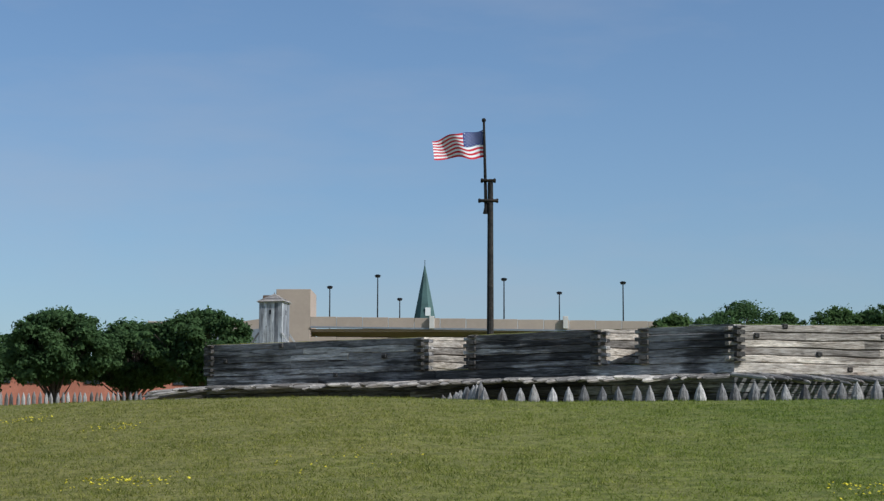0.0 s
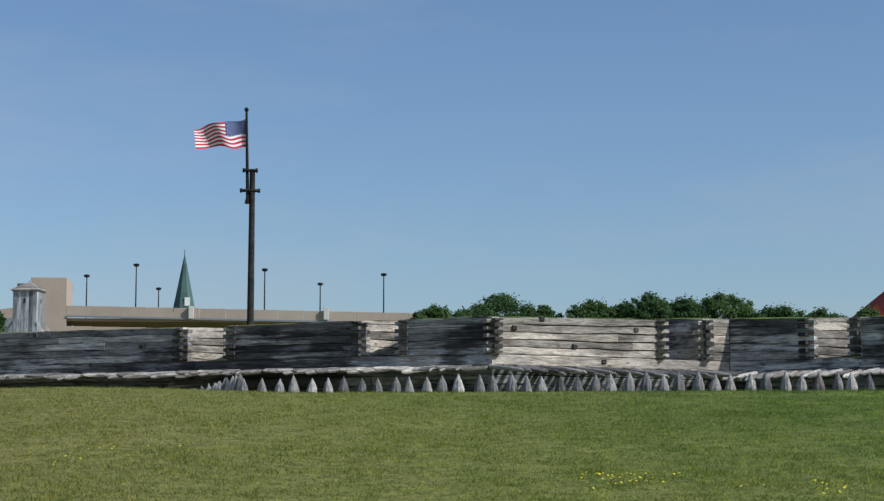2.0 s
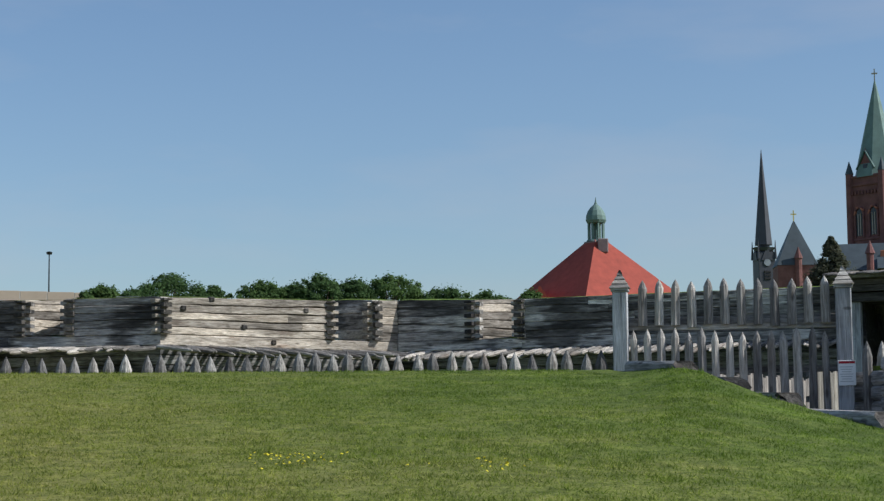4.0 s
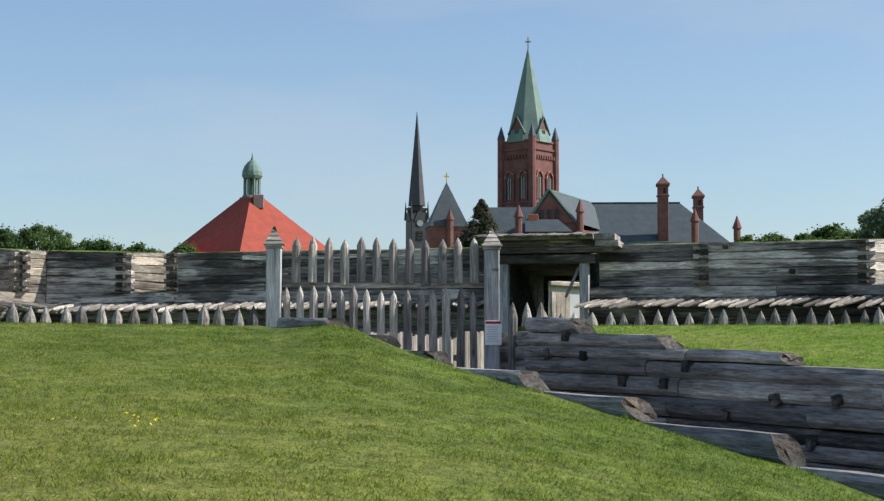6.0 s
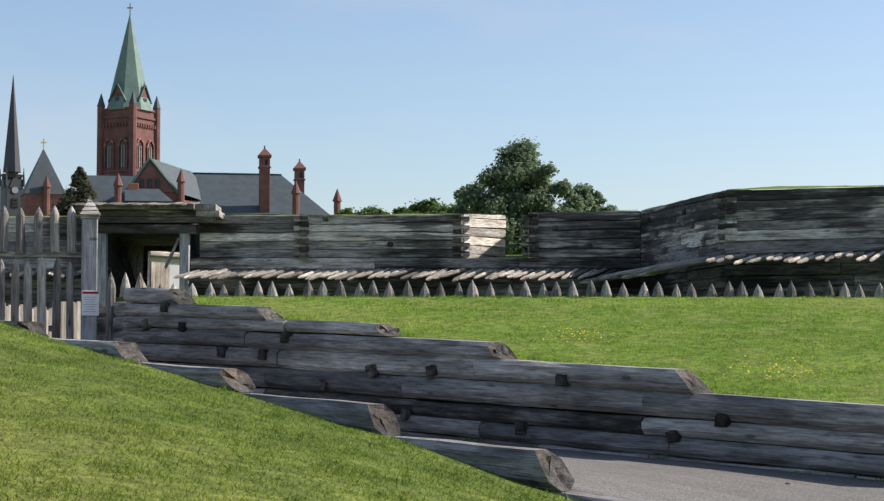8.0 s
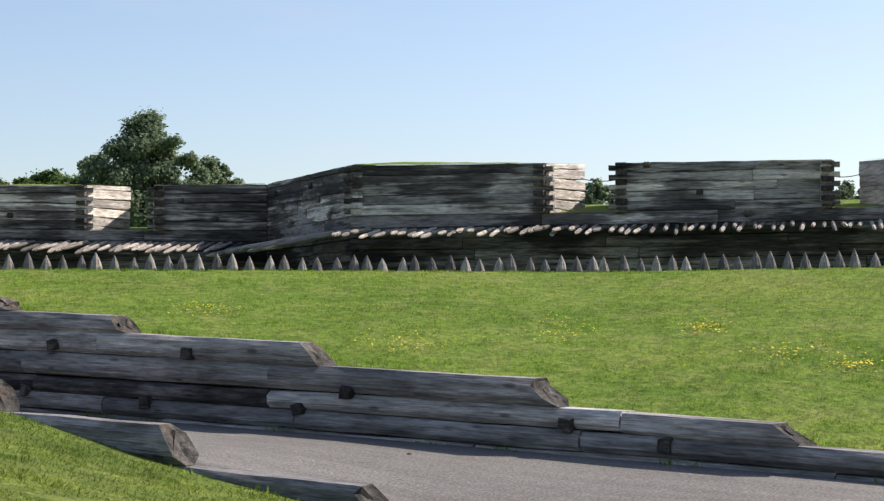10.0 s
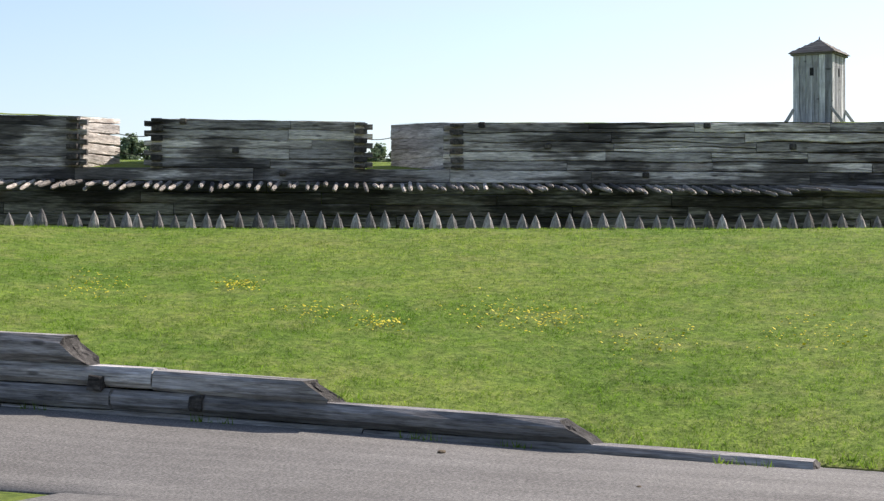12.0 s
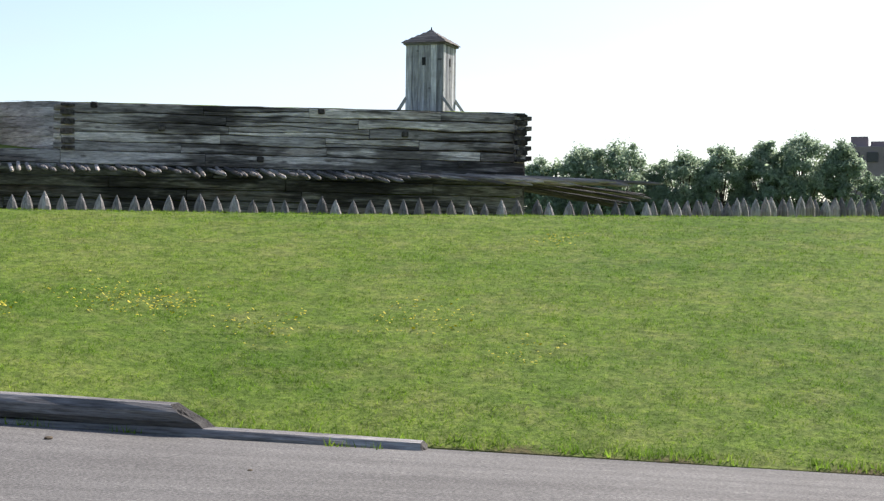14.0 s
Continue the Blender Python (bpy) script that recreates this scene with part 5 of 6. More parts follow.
# behind the curtain and the right bastion
tree(44.45, 125, 7.2, 4.1, seed=43, n=80000, size=0.15, leaf=LEAF_MID, low=0.2, shape="pear", clump=1.1, label="large dark green tree rising above the log wall")
tree(43.0, 128, 5.75, 2.2, seed=49, n=24000, size=0.15, leaf=LEAF_MID, low=0.3)
tree(46.45, 130, 5.72, 2.2, seed=41, n=24000, size=0.15, leaf=LEAF_MID, low=0.3)
for k, (az, el, w) in enumerate(((38.9, 4.95, 1.5), (39.7, 5.05, 2.4), (40.6, 5.0, 2.4), (41.6, 5.3, 2.8), (42.4, 5.1, 2.4), (41.0, 5.1, 2.0))):
    tree(az, 150, el, w, seed=50 + k, n=15000, size=0.15, low=0.45)
tree(58.8, 140, 4.98, 1.5, seed=60, n=9000, size=0.17, leaf=LEAF_MID, low=0.4)
tree(59.6, 142, 4.9, 1.2, seed=61, n=7000, size=0.17, leaf=LEAF_MID, low=0.4)
tree(66.6, 140, 4.75, 1.5, seed=62, n=9000, size=0.17, leaf=LEAF_MID, low=0.4)
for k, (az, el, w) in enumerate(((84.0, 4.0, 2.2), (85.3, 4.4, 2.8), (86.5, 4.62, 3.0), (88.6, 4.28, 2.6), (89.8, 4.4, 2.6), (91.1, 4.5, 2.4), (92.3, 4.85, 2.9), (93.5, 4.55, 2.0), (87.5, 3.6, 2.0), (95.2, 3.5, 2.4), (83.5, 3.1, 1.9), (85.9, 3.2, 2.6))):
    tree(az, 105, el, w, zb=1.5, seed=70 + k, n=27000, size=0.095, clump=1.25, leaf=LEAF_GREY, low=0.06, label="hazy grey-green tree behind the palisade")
tree(30.5, 190, 6.2, 4.9, seed=80, leaf=NEEDLE, shape="cone", n=30000, size=0.15, low=0.35, label="dark conical spruce beside the church")


# ---- distant buildings ----
def facing(name, label, category, az, d, zb=2.5, turn=0.0):
    c = place(az, d)
    return thing(name, label, category, (c.x, c.y, zb), rz=-az + turn), d


def w_of(d, deg):
    return 2 * d * math.tan(radians(deg / 2))


def h_of(d, el, zb=2.5):
    return EYE.z + d * math.tan(radians(el)) - zb


# parking garage
g, d = facing("parking_garage", "tan concrete parking garage with ramp and stair tower", "garage", 1.3, 230)
xg = lambda az: d * math.tan(radians(az - 1.3))
part("stair_tower", box_bm(xg(-4.2) - xg(-5.3), 8, h_of(d, 5.6), ((xg(-4.2) + xg(-5.3)) / 2, 4, 0), 0.03), CONCRETE, g)
part("stair_tower_side", box_bm(2.6, 8, h_of(d, 5.5), (xg(-5.3) - 0.9, 8, 0), 0.03), plain_mat("brown_panel", (0.16, 0.11, 0.08), 0.8), g)
for a0, a1, e0, e1, nm in ((-4.2, 7.4, 4.36, 4.72, "upper_parapet"), (-4.2, 7.4, 3.2, 4.08, "lower_parapet")):
    n = 14
    for k in range(n):
        x0, x1 = xg(a0 + (a1 - a0) * k / n), xg(a0 + (a1 - a0) * (k + 1) / n)
        drop = 0.16 * (k / n)
        part(nm, box_bm(x1 - x0 - 0.05, 0.4, h_of(d, e1 - drop) - h_of(d, e0 - drop), ((x0 + x1) / 2, 0.2 if nm[0] == "u" else 0.5, h_of(d, e0 - drop)), 0.02), CONCRETE, g)
part("deck", box_bm(xg(7.4) - xg(-4.2), 30, 0.4, ((xg(7.4) + xg(-4.2)) / 2, 16, h_of(d, 4.25)), 0.02), CONCRETE, g)
# dark slab added for the shade between the parking decks
part("bay_shade", box_bm(xg(7.4) - xg(-4.2), 1.0, h_of(d, 4.3), ((xg(7.4) + xg(-4.2)) / 2, 12, 0)), SHADOWED, g)
ob = part("guard_rail", box_bm(xg(7.4) - xg(-4.2), 0.08, 0.22, (0, 0, 0)), STEELGREY, g)
ob.matrix_basis = Matrix.Translation(((xg(7.4) + xg(-4.2)) / 2, -0.1, h_of(d, 4.28))) @ Matrix.Rotation(0.0138, 4, 'Y')
for az in (-0.32, 3.95):
    part("pillar", box_bm(0.65, 0.5, 1.6, (xg(az), -0.3, h_of(d, 4.33)), 0.03), CONCRETE_PALE, g)
bm = prism_bm([(xg(-7.4), 0), (xg(-5.3), 0), (xg(-5.3), 0.4), (xg(-7.4), 0.4)], h_of(d, 4.1), 0, [h_of(d, 4.42), h_of(d, 4.72), h_of(d, 4.72), h_of(d, 4.42)])
part("ramp", bm, CONCRETE, g)
bm = prism_bm([(xg(-7.4), -0.3), (xg(-5.3), -0.3), (xg(-5.3), 0.1), (xg(-7.4), 0.1)], h_of(d, 3.0), 0, [h_of(d, 4.14), h_of(d, 4.40), h_of(d, 4.40), h_of(d, 4.14)])
part("ramp_side", bm, STEELGREY, g)
for az, e1, e0, dd in ((-3.59, 5.66, 4.7, 238), (-2.06, 6.03, 4.7, 232), (-1.35, 5.29, 4.7, 255), (1.99, 5.93, 4.6, 232), (3.76, 5.49, 4.55, 245), (5.79, 5.8, 4.5, 232)):
    c = place(az, dd)
    zb = EYE.z + dd * math.tan(radians(4.32))
    th = thing("street_lamp", "tall dark lamp post with a disc head on the garage", "street lamp", (c.x, c.y, zb), rz=-az, group="garage lamps")
    hh = EYE.z + dd * math.tan(radians(e1)) - zb
    part("post", cone_bm(0.10, 0.07, hh - 0.2, 8), DARKMETAL, th)
    hd = part("head", cone_bm(0.30, 0.42, 0.28, 12, (0, 0, hh - 0.28)), DARKMETAL, th)
    part("cap", cone_bm(0.42, 0.2, 0.1, 12, (0, 0, hh)), DARKMETAL, hd)

# copper spire behind the garage
s, d = facing("spire", "green copper church spire with a small dormer", "spire", -0.55, 340)
part("roof", cone_bm(w_of(d, 0.78) / 2, 0.05, h_of(d, 6.38) - h_of(d, 4.55), 8, (0, 0, h_of(d, 4.55)), 0.39), COPPER_DARK, s)
part("tower", box_bm(w_of(d, 0.6), w_of(d, 0.6), h_of(d, 4.55), (0, 0, 0), 0.05), CONCRETE, s)
part("cross", box_bm(0.12, 0.12, 0.9, (0, 0, h_of(d, 6.37))), DARKMETAL, s)
part("dormer", prism_bm([(0.1, -2.0), (1.1, -2.0), (1.1, -0.6), (0.1, -0.6)], h_of(d, 4.72), h_of(d, 4.98)), WHITE, s)

# brick row behind the left trees
b, d = facing("brick_building", "low orange brick building behind the trees", "building", -11.0, 150)
part("wall", box_bm(w_of(d, 9), 10, h_of(d, 3.0), (0, 5, 0), 0.05), BRICK_PALE, b)
part("roof", box_bm(w_of(d, 9.1), 10.6, 0.4, (0, 5, h_of(d, 3.0)), 0.05), SLATE, b)
for k in range(9):
    part("window", box_bm(1.3, 0.15, 1.2, (-9.6 + 2.4 * k, -0.03, h_of(d, 2.5)), 0.02), GLASSY, b)
b, d = facing("office_block", "tan flat-roofed building behind the trees", "building", -8.9, 190)
part("wall", box_bm(w_of(d, 0.85), 8, h_of(d, 4.5), (0, 4, 0), 0.05), CONCRETE, b)
part("window_band", box_bm(w_of(d, 0.8), 0.2, 0.7, (0, -0.05, h_of(d, 4.24)), 0.02), GLASSY, b)
b, d = facing("brick_building", "orange brick building beyond the lawn trees", "building", -14.6, 170)
part("wall", box_bm(w_of(d, 2.6), 10, h_of(d, 3.6), (0, 5, 0), 0.05), BRICK_PALE, b)
part("roof", box_bm(w_of(d, 2.7), 10.6, 0.4, (0, 5, h_of(d, 3.6)), 0.05), SLATE, b)

# red hip roof with a copper cupola
r, d = facing("hip_roof_building", "building with a steep red tile hip roof and copper cupola", "building", 23.15, 200, turn=38)
W = 15.0
part("wall", box_bm(W - 1, W - 1, h_of(d, 3.7), (0, 0, 0), 0.05), BRICK_PALE, r)
part("roof", cone_bm(W * 0.80, 0.9, h_of(d, 6.15) - h_of(d, 3.7), 4, (0, 0, h_of(d, 3.7)), math.pi / 4), REDROOF, r)
dc = place(21.35, 192.0)
dv = [Vector((math.cos(radians(21.35)), -math.sin(radians(21.35)), 0)), Vector((math.sin(radians(21.35)), math.cos(radians(21.35)), 0))]
dz = EYE.z + 192 * math.tan(radians(4.38))
bm = bmesh.new()
q = [bm.verts.new(Vector((dc.x, dc.y, dz)) + dv[0] * a_ + dv[1] * y_ + Vector((0, 0, z_))) for y_ in (0, 7) for a_, z_ in ((-1.4, -0.8), (1.2, -0.8), (-0.1, 1.15))]
for f_ in ((0, 1, 2), (3, 5, 4), (0, 2, 5, 3), (1, 4, 5, 2), (0, 3, 4, 1)):
    bm.faces.new([q[i] for i in f_])
ob = part("dormer", bm, REDROOF, r)
ob.matrix_basis = r.matrix_basis.inverted()
c0 = h_of(d, 6.0)
part("cupola_base", box_bm(2.0, 2.0, 2.3, (0, 0, c0 - 2.0), 0.05), plain_mat("brown_copper", (0.24, 0.18, 0.17), 0.6), r)
# added box, set off to the right, for the cupola's base skirt
kc = place(23.36, 198.6)
ob = part("cupola_skirt", box_bm(1.15, 1.6, 1.55, (0, 0, 0), 0.08), plain_mat("brown_metal", (0.24, 0.18, 0.175), 0.6), r)
ob.matrix_basis = r.matrix_basis.inverted() @ pose(kc.x, kc.y, EYE.z + 198.6 * math.tan(radians(5.72)), 0, 0, -23)
part("cupola_sill", cone_bm(1.15, 1.05, 0.2, 8, (0, 0, c0 + 0.3), 0.39), COPPER, r)
for k in range(8):
    a = 2 * math.pi * k / 8 + 0.39
    part("cupola_column", box_bm(0.22, 0.22, 1.9, (0.85 * math.cos(a), 0.85 * math.sin(a), c0 + 0.5), 0.03), COPPER, r)
part("cupola_core", cone_bm(0.10, 0.10, 1.9, 8, (0, 0, c0 + 0.5)), COPPER_DARK, r)
part("cupola_cornice", cone_bm(1.05, 1.2, 0.3, 8, (0, 0, c0 + 2.4), 0.39), COPPER, r)
bm = bmesh.new()
prof = [(1.15, 0), (1.1, 0.5), (0.9, 1.05), (0.55, 1.5), (0.2, 1.8), (0.1, 2.1), (0.02, 2.6)]
ring = []
for rr, z in prof:
    ring.append([bm.verts.new((rr * math.cos(2 * math.pi * k / 12), rr * math.sin(2 * math.pi * k / 12), c0 + 2.7 + z)) for k in range(12)])
for a_, b_ in zip(ring[:-1], ring[1:]):
    for k in range(12):
        bm.faces.new((a_[k], a_[(k + 1) % 12], b_[(k + 1) % 12], b_[k]))
part("cupola_dome", bm, COPPER, r)

# brick church with a copper spire
CD = 260
ch, d = facing("church", "red brick church with a square tower and green copper spire", "church", 32.0, CD, turn=0)
xc = lambda az: d * math.tan(radians(az - 32.0))
hz = lambda el: h_of(d, el)


def turned(name, bm, material, at, rz, label="", parent=None):
    ob = part(name, bm, material, parent or ch, label)
    ob.matrix_basis = Matrix.Translation(at) @ Matrix.Rotation(radians(rz), 4, 'Z')
    return ob


TW, TT = 5.75, -37
tz0, tz1 = hz(4.3), hz(8.0)
tw = turned("tower", box_bm(TW, TW, tz1, (0, 0, 0), 0.05), BRICK, (0, 6, 0), TT)
for z, hh, e in ((hz(7.72), 0.35, 0.4), (hz(7.98), 0.35, 0.3), (hz(6.0), 0.3, 0.25)):
    part("string_course", box_bm(TW + e, TW + e, hh, (0, 0, z), 0.05), BRICK, tw)
for side in (0, 1):
    R4 = Matrix.Rotation(math.pi / 2 * side, 4, 'Z')
    for sx in (-1, 1):
        bm = bmesh.new()
        pts = [(-0.62, 0), (0.62, 0), (0.62, 2.9), (0.4, 3.6), (0, 4.1), (-0.4, 3.6), (-0.62, 2.9)]
        f0 = [bm.verts.new((sx * 1.25 + x, -TW / 2 - 0.06, hz(6.15) + z)) for x, z in pts]
        f1 = [bm.verts.new((sx * 1.25 + x, -TW / 2 + 0.2, hz(6.15) + z)) for x, z in pts]
        bm.faces.new(f0)
        for k in range(7):
            bm.faces.new((f0[k], f0[(k + 1) % 7], f1[(k + 1) % 7], f1[k]))
        bmesh.ops.transform(bm, matrix=R4, verts=bm.verts)
        part("belfry_window", bm, GLASSY, tw)
        for a0 in range(6):
            t0, t1 = math.pi * a0 / 6, math.pi * (a0 + 1) / 6
            ax_, az_ = (math.cos(t0) + math.cos(t1)) / 2 * 0.78, (math.sin(t0) + math.sin(t1)) / 2 * 1.15
            bm = box_bm(0.62, 0.35, 0.26, (0, 0, -0.13), 0.04)
            bmesh.ops.transform(bm, matrix=R4 @ Matrix.Translation((sx * 1.25 + ax_, -TW / 2 - 0.1, hz(6.15) + 3.05 + az_)) @ Matrix.Rotation(math.atan2(math.cos((t0 + t1) / 2) * 0.78, math.sin((t0 + t1) / 2) * 1.15), 4, 'Y'), verts=bm.verts)
            part("arch_stone", bm, BRICK_PALE if a0 % 2 else BRICK, tw)
        for q_ in (-0.2, 0.22):
            bm = box_bm(0.12, 0.2, 3.2, (sx * 1.25 + q_, -TW / 2 - 0.07, hz(6.15)), 0.02)
            bmesh.ops.transform(bm, matrix=R4, verts=bm.verts)
            part("mullion", bm, STONE, tw)
        for kx in (-0.75, 0.75):
            bm = box_bm(0.28, 0.3, 3.4, (sx * 1.25 + kx, -TW / 2 - 0.1, hz(6.1)), 0.04)
            bmesh.ops.transform(bm, matrix=R4, verts=bm.verts)
            part("window_jamb", bm, BRICK, tw)
    for k in range(9):
        bm = box_bm(0.3, 0.3, 0.55, (-2.3 + k * 0.575, -TW / 2 - 0.1, hz(7.45)), 0.02)
        bmesh.ops.transform(bm, matrix=R4, verts=bm.verts)
        part("corbel", bm, BRICK, tw)
    gb = [(-1.3, 0), (1.3, 0), (1.3, 1.3), (0, 3.5), (-1.3, 1.3)]
    bm = bmesh.new()
    f0 = [bm.verts.new((x, -TW / 2 + 0.1, tz1 + z)) for x, z in gb]
    f1 = [bm.verts.new((x * 0.9, -0.6, tz1 + z)) for x, z in gb]
    bm.faces.new(f0)
    bm.faces.new(f1[::-1])
    for k in range(5):
        bm.faces.new((f0[k], f0[(k + 1) % 5], f1[(k + 1) % 5], f1[k]))
    bmesh.ops.transform(bm, matrix=R4, verts=bm.verts)
    part("gable", bm, BRICK, tw)
    bm = cone_bm(0.16, 0.03, 0.8, 6, (0, -TW / 2 + 0.15, tz1 + 3.4))
    bmesh.ops.transform(bm, matrix=R4, verts=bm.verts)
    part("gable_finial", bm, BRICK, tw)
    for sx in (-1, 1):
        bm = box_bm(3.0, 0.35, 0.2, (0, 0, 0), 0.03)
        bmesh.ops.transform(bm, matrix=R4 @ Matrix.Translation((sx * 0.72, -TW / 2 + 0.05, tz1 + 2.4)) @ Matrix.Rotation(sx * 1.04, 4, 'Y'), verts=bm.verts)
        part("gable_coping", bm, COPPER_DARK, tw)
    bm = box_bm(0.8, 0.2, 1.3, (0, -TW / 2 + 0.05, tz1 + 0.5), 0.05)
    bmesh.ops.transform(bm, matrix=R4, verts=bm.verts)
    part("gable_window", bm, GLASSY, tw)
for sx, sy in ((-1, -1), (1, -1), (1, 1), (-1, 1)):
    part("corner_buttress", cone_bm(0.62, 0.55, tz1 + 0.6, 8, (sx * TW / 2, sy * TW / 2, 0)), BRICK, tw)
    part("pinnacle", cone_bm(0.62, 0.05, 1.9, 8, (sx * TW / 2, sy * TW / 2, tz1 + 0.6)), SLATE, tw)
turned("spire", cone_bm(TW * 0.60, 0.08, hz(11.08) - tz1, 8, (0, 0, tz1)), COPPER, (0, 6, 0), TT + 22.5)
cp = part("cross_post", box_bm(0.16, 0.16, 2.0, (0, 6, hz(11.03))), STONE, ch)
part("cross_arm", box_bm(0.85, 0.16, 0.2, (0, 6, hz(11.03) + 1.2)), STONE, cp)


def gable_roof(name, x0, x1, y0, y1, ze, zr, material, hip=0.0, parent=None):
    bm = bmesh.new()
    c = (y0 + y1) / 2
    v = [bm.verts.new(p) for p in ((x0, y0, ze), (x1, y0, ze), (x1, y1, ze), (x0, y1, ze), (x0, c, zr), (x1 - hip, c, zr))]
    for f in ((0, 1, 5, 4), (2, 3, 4, 5), (1, 2, 5), (3, 0, 4), (3, 2, 1, 0)):
        bm.faces.new([v[i] for i in f])
    return part(name, bm, material, parent or ch)


part("nave_wall", box_bm(xc(38.0) - xc(30.9), 13, hz(4.62), ((xc(38.0) + xc(30.9)) / 2, 6, 0), 0.05), BRICK, ch)
gable_roof("nave_roof", xc(30.6), xc(33.6), -4.6, 3.8, hz(4.9), hz(5.80), SLATE)
gable_roof("chancel_roof", xc(34.0), xc(38.35), -2.6, 14.4, hz(4.6), hz(6.05), SLATE, hip=6.5)
# transept gable
bm = prism_bm([(xc(32.0), -5.5), (xc(33.55), -5.5), (xc(33.55), 2), (xc(32.0), 2)], 0, hz(5.2))
part("transept_wall", bm, BRICK, ch)
bm = bmesh.new()
gx0, gx1, gm = xc(31.95), xc(33.5), xc(32.65)
q = [bm.verts.new(p) for p in ((gx0, -5.6, hz(5.2)), (gx1, -5.6, hz(5.2)), (gm, -5.6, hz(6.22)), (gx0 + 6, 5, hz(5.2)), (gx1 + 6.5, 5, hz(5.0)), (gm + 6.3, 5, hz(6.05)))]
for f in ((0, 1, 2), (1, 4, 5, 2), (0, 2, 5, 3), (3, 5, 4)):
    bm.faces.new([q[i] for i in f])
part("transept_roof", bm, SLATE, ch)
part("aisle_wall", prism_bm([(gx0 + 0.6, -4.8), (gx1 - 0.2, -4.8), (gx1 + 6.3, 4.9), (gx0 + 6, 4.9)], 0, hz(5.02)), BRICK, ch)
bm = bmesh.new()
q = [bm.verts.new(p) for p in ((gx0 + 0.3, -5.75, hz(5.2)), (gx1 - 0.3, -5.75, hz(5.2)), (gm, -5.75, hz(6.1)), (gx0 + 0.3, -5.5, hz(5.2)), (gx1 - 0.3, -5.5, hz(5.2)), (gm, -5.5, hz(6.1)))]
for f in ((0, 1, 2), (3, 5, 4), (0, 3, 4, 1), (1, 4, 5, 2), (2, 5, 3, 0)):
    bm.faces.new([q[i] for i in f])
part("gable_wall", bm, BRICK, ch)
for az, e1, w in ((36.26, 6.42, 1.5), (37.58, 6.28, 1.42)):
    y = -1.4 if az < 37 else 9
    cy_ = part("chimney", box_bm(w, w, hz(e1), (xc(az), y, 0), 0.05), BRICK, ch)
    part("lower_band", box_bm(w + 0.28, w + 0.28, 0.22, (xc(az), y, hz(e1) - 1.5), 0.04), BRICK, cy_)
    part("flue_opening", box_bm(0.42, 0.3, 0.75, (xc(az) + 0.2, y - w / 2 + 0.12, hz(e1) - 1.05)), SHADOWED, cy_)
    part("cap_finial", cone_bm(0.13, 0.1, 0.5, 6, (xc(az), y, hz(e1) + 1.3)), BRICK, cy_)
    part("chimney_band", box_bm(w + 0.4, w + 0.4, 0.3, (xc(az), y, hz(e1)), 0.05), BRICK, cy_)
    part("chimney_cap", cone_bm((w + 0.5) * 0.70, 0.1, 1.1, 4, (xc(az), y, hz(e1) + 0.3), math.pi / 4), plain_mat("brick_cap", (0.17, 0.08, 0.07), 0.8), cy_)
for az, e1, e0 in ((31.69, 5.76, 5.2), (33.61, 5.91, 5.0), (37.16, 5.61, 4.8), (38.45, 5.38, 4.8)):
    tu = part("turret", cone_bm(0.55, 0.5, hz(e1) - 1.8, 8, (xc(az), -6.2, 0)), BRICK, ch)
    part("turret_cap", cone_bm(0.72, 0.05, 1.8, 8, (xc(az), -6.2, hz(e1) - 1.8)), BRICK, tu)
part("low_chimney", box_bm(1.4, 1.4, hz(5.38), (xc(32.15), -9, 0), 0.05), BRICK_PALE, ch)
gable_roof("porch_roof", xc(31.9), xc(33.35), -12, -7, hz(4.8), hz(5.22), SLATE, 2.0)

# copper copings and ridges of the church roofs


def coping(a, b, w=0.28, material=COPPER, name="coping"):
    log_at(ch.matrix_basis @ Vector(a), ch.matrix_basis @ Vector(b), w, w, (0.1, 1, 0.05), material, ch, name=name)


coping((gx0 - 0.2, -5.8, hz(5.16)), (gm, -5.8, hz(6.26)))
coping((gm, -5.8, hz(6.26)), (gx1 + 0.2, -5.8, hz(5.16)))
coping((gm, -5.6, hz(6.22)), (gm + 6.3, 5, hz(6.06)), 0.22)
coping((xc(34.0), 5.9, hz(6.07)), (xc(38.35) - 6.5, 5.9, hz(6.07)), 0.2, SLATE, "ridge")
coping((xc(34.3), -2.7, hz(4.6)), (xc(38.35), -2.7, hz(4.6)), 0.25, COPPER_DARK, "gutter")
for k in range(3):
    part("gable_window", box_bm(0.5, 0.2, 1.3, (gm - 1.1 + 1.1 * k, -5.82, hz(5.32)), 0.05), GLASSY, ch)
for k in range(5):
    part("wall_window", box_bm(0.7, 0.25, 1.6, (xc(35.0) + 1.9 * k, -0.6, hz(4.2)), 0.05), GLASSY, ch)

# pyramid-roofed side tower with a gilt cross
p_, d = facing("side_tower", "small brick tower with slate pyramid roof and gilt cross", "church tower", 29.37, 240, turn=8)
ww = w_of(d, 1.28)
part("wall", box_bm(ww * 0.95, ww * 0.95, h_of(d, 5.15), (0, 0, 0), 0.05), BRICK, p_)
part("roof", cone_bm(ww * 0.70, 0.1, h_of(d, 6.58) - h_of(d, 5.15), 4, (0, 0, h_of(d, 5.15)), math.pi / 4), SLATE, p_)
cp = part("cross_post", box_bm(0.14, 0.14, 1.6, (0, 0, h_of(d, 6.54))), GOLD, p_)
part("cross_arm", box_bm(0.75, 0.14, 0.16, (0, 0, h_of(d, 6.54) + 1.0)), GOLD, cp)
part("turret", cone_bm(0.5, 0.45, h_of(d, 5.35), 8, (0.1, -ww * 0.5, 0)), BRICK, p_)
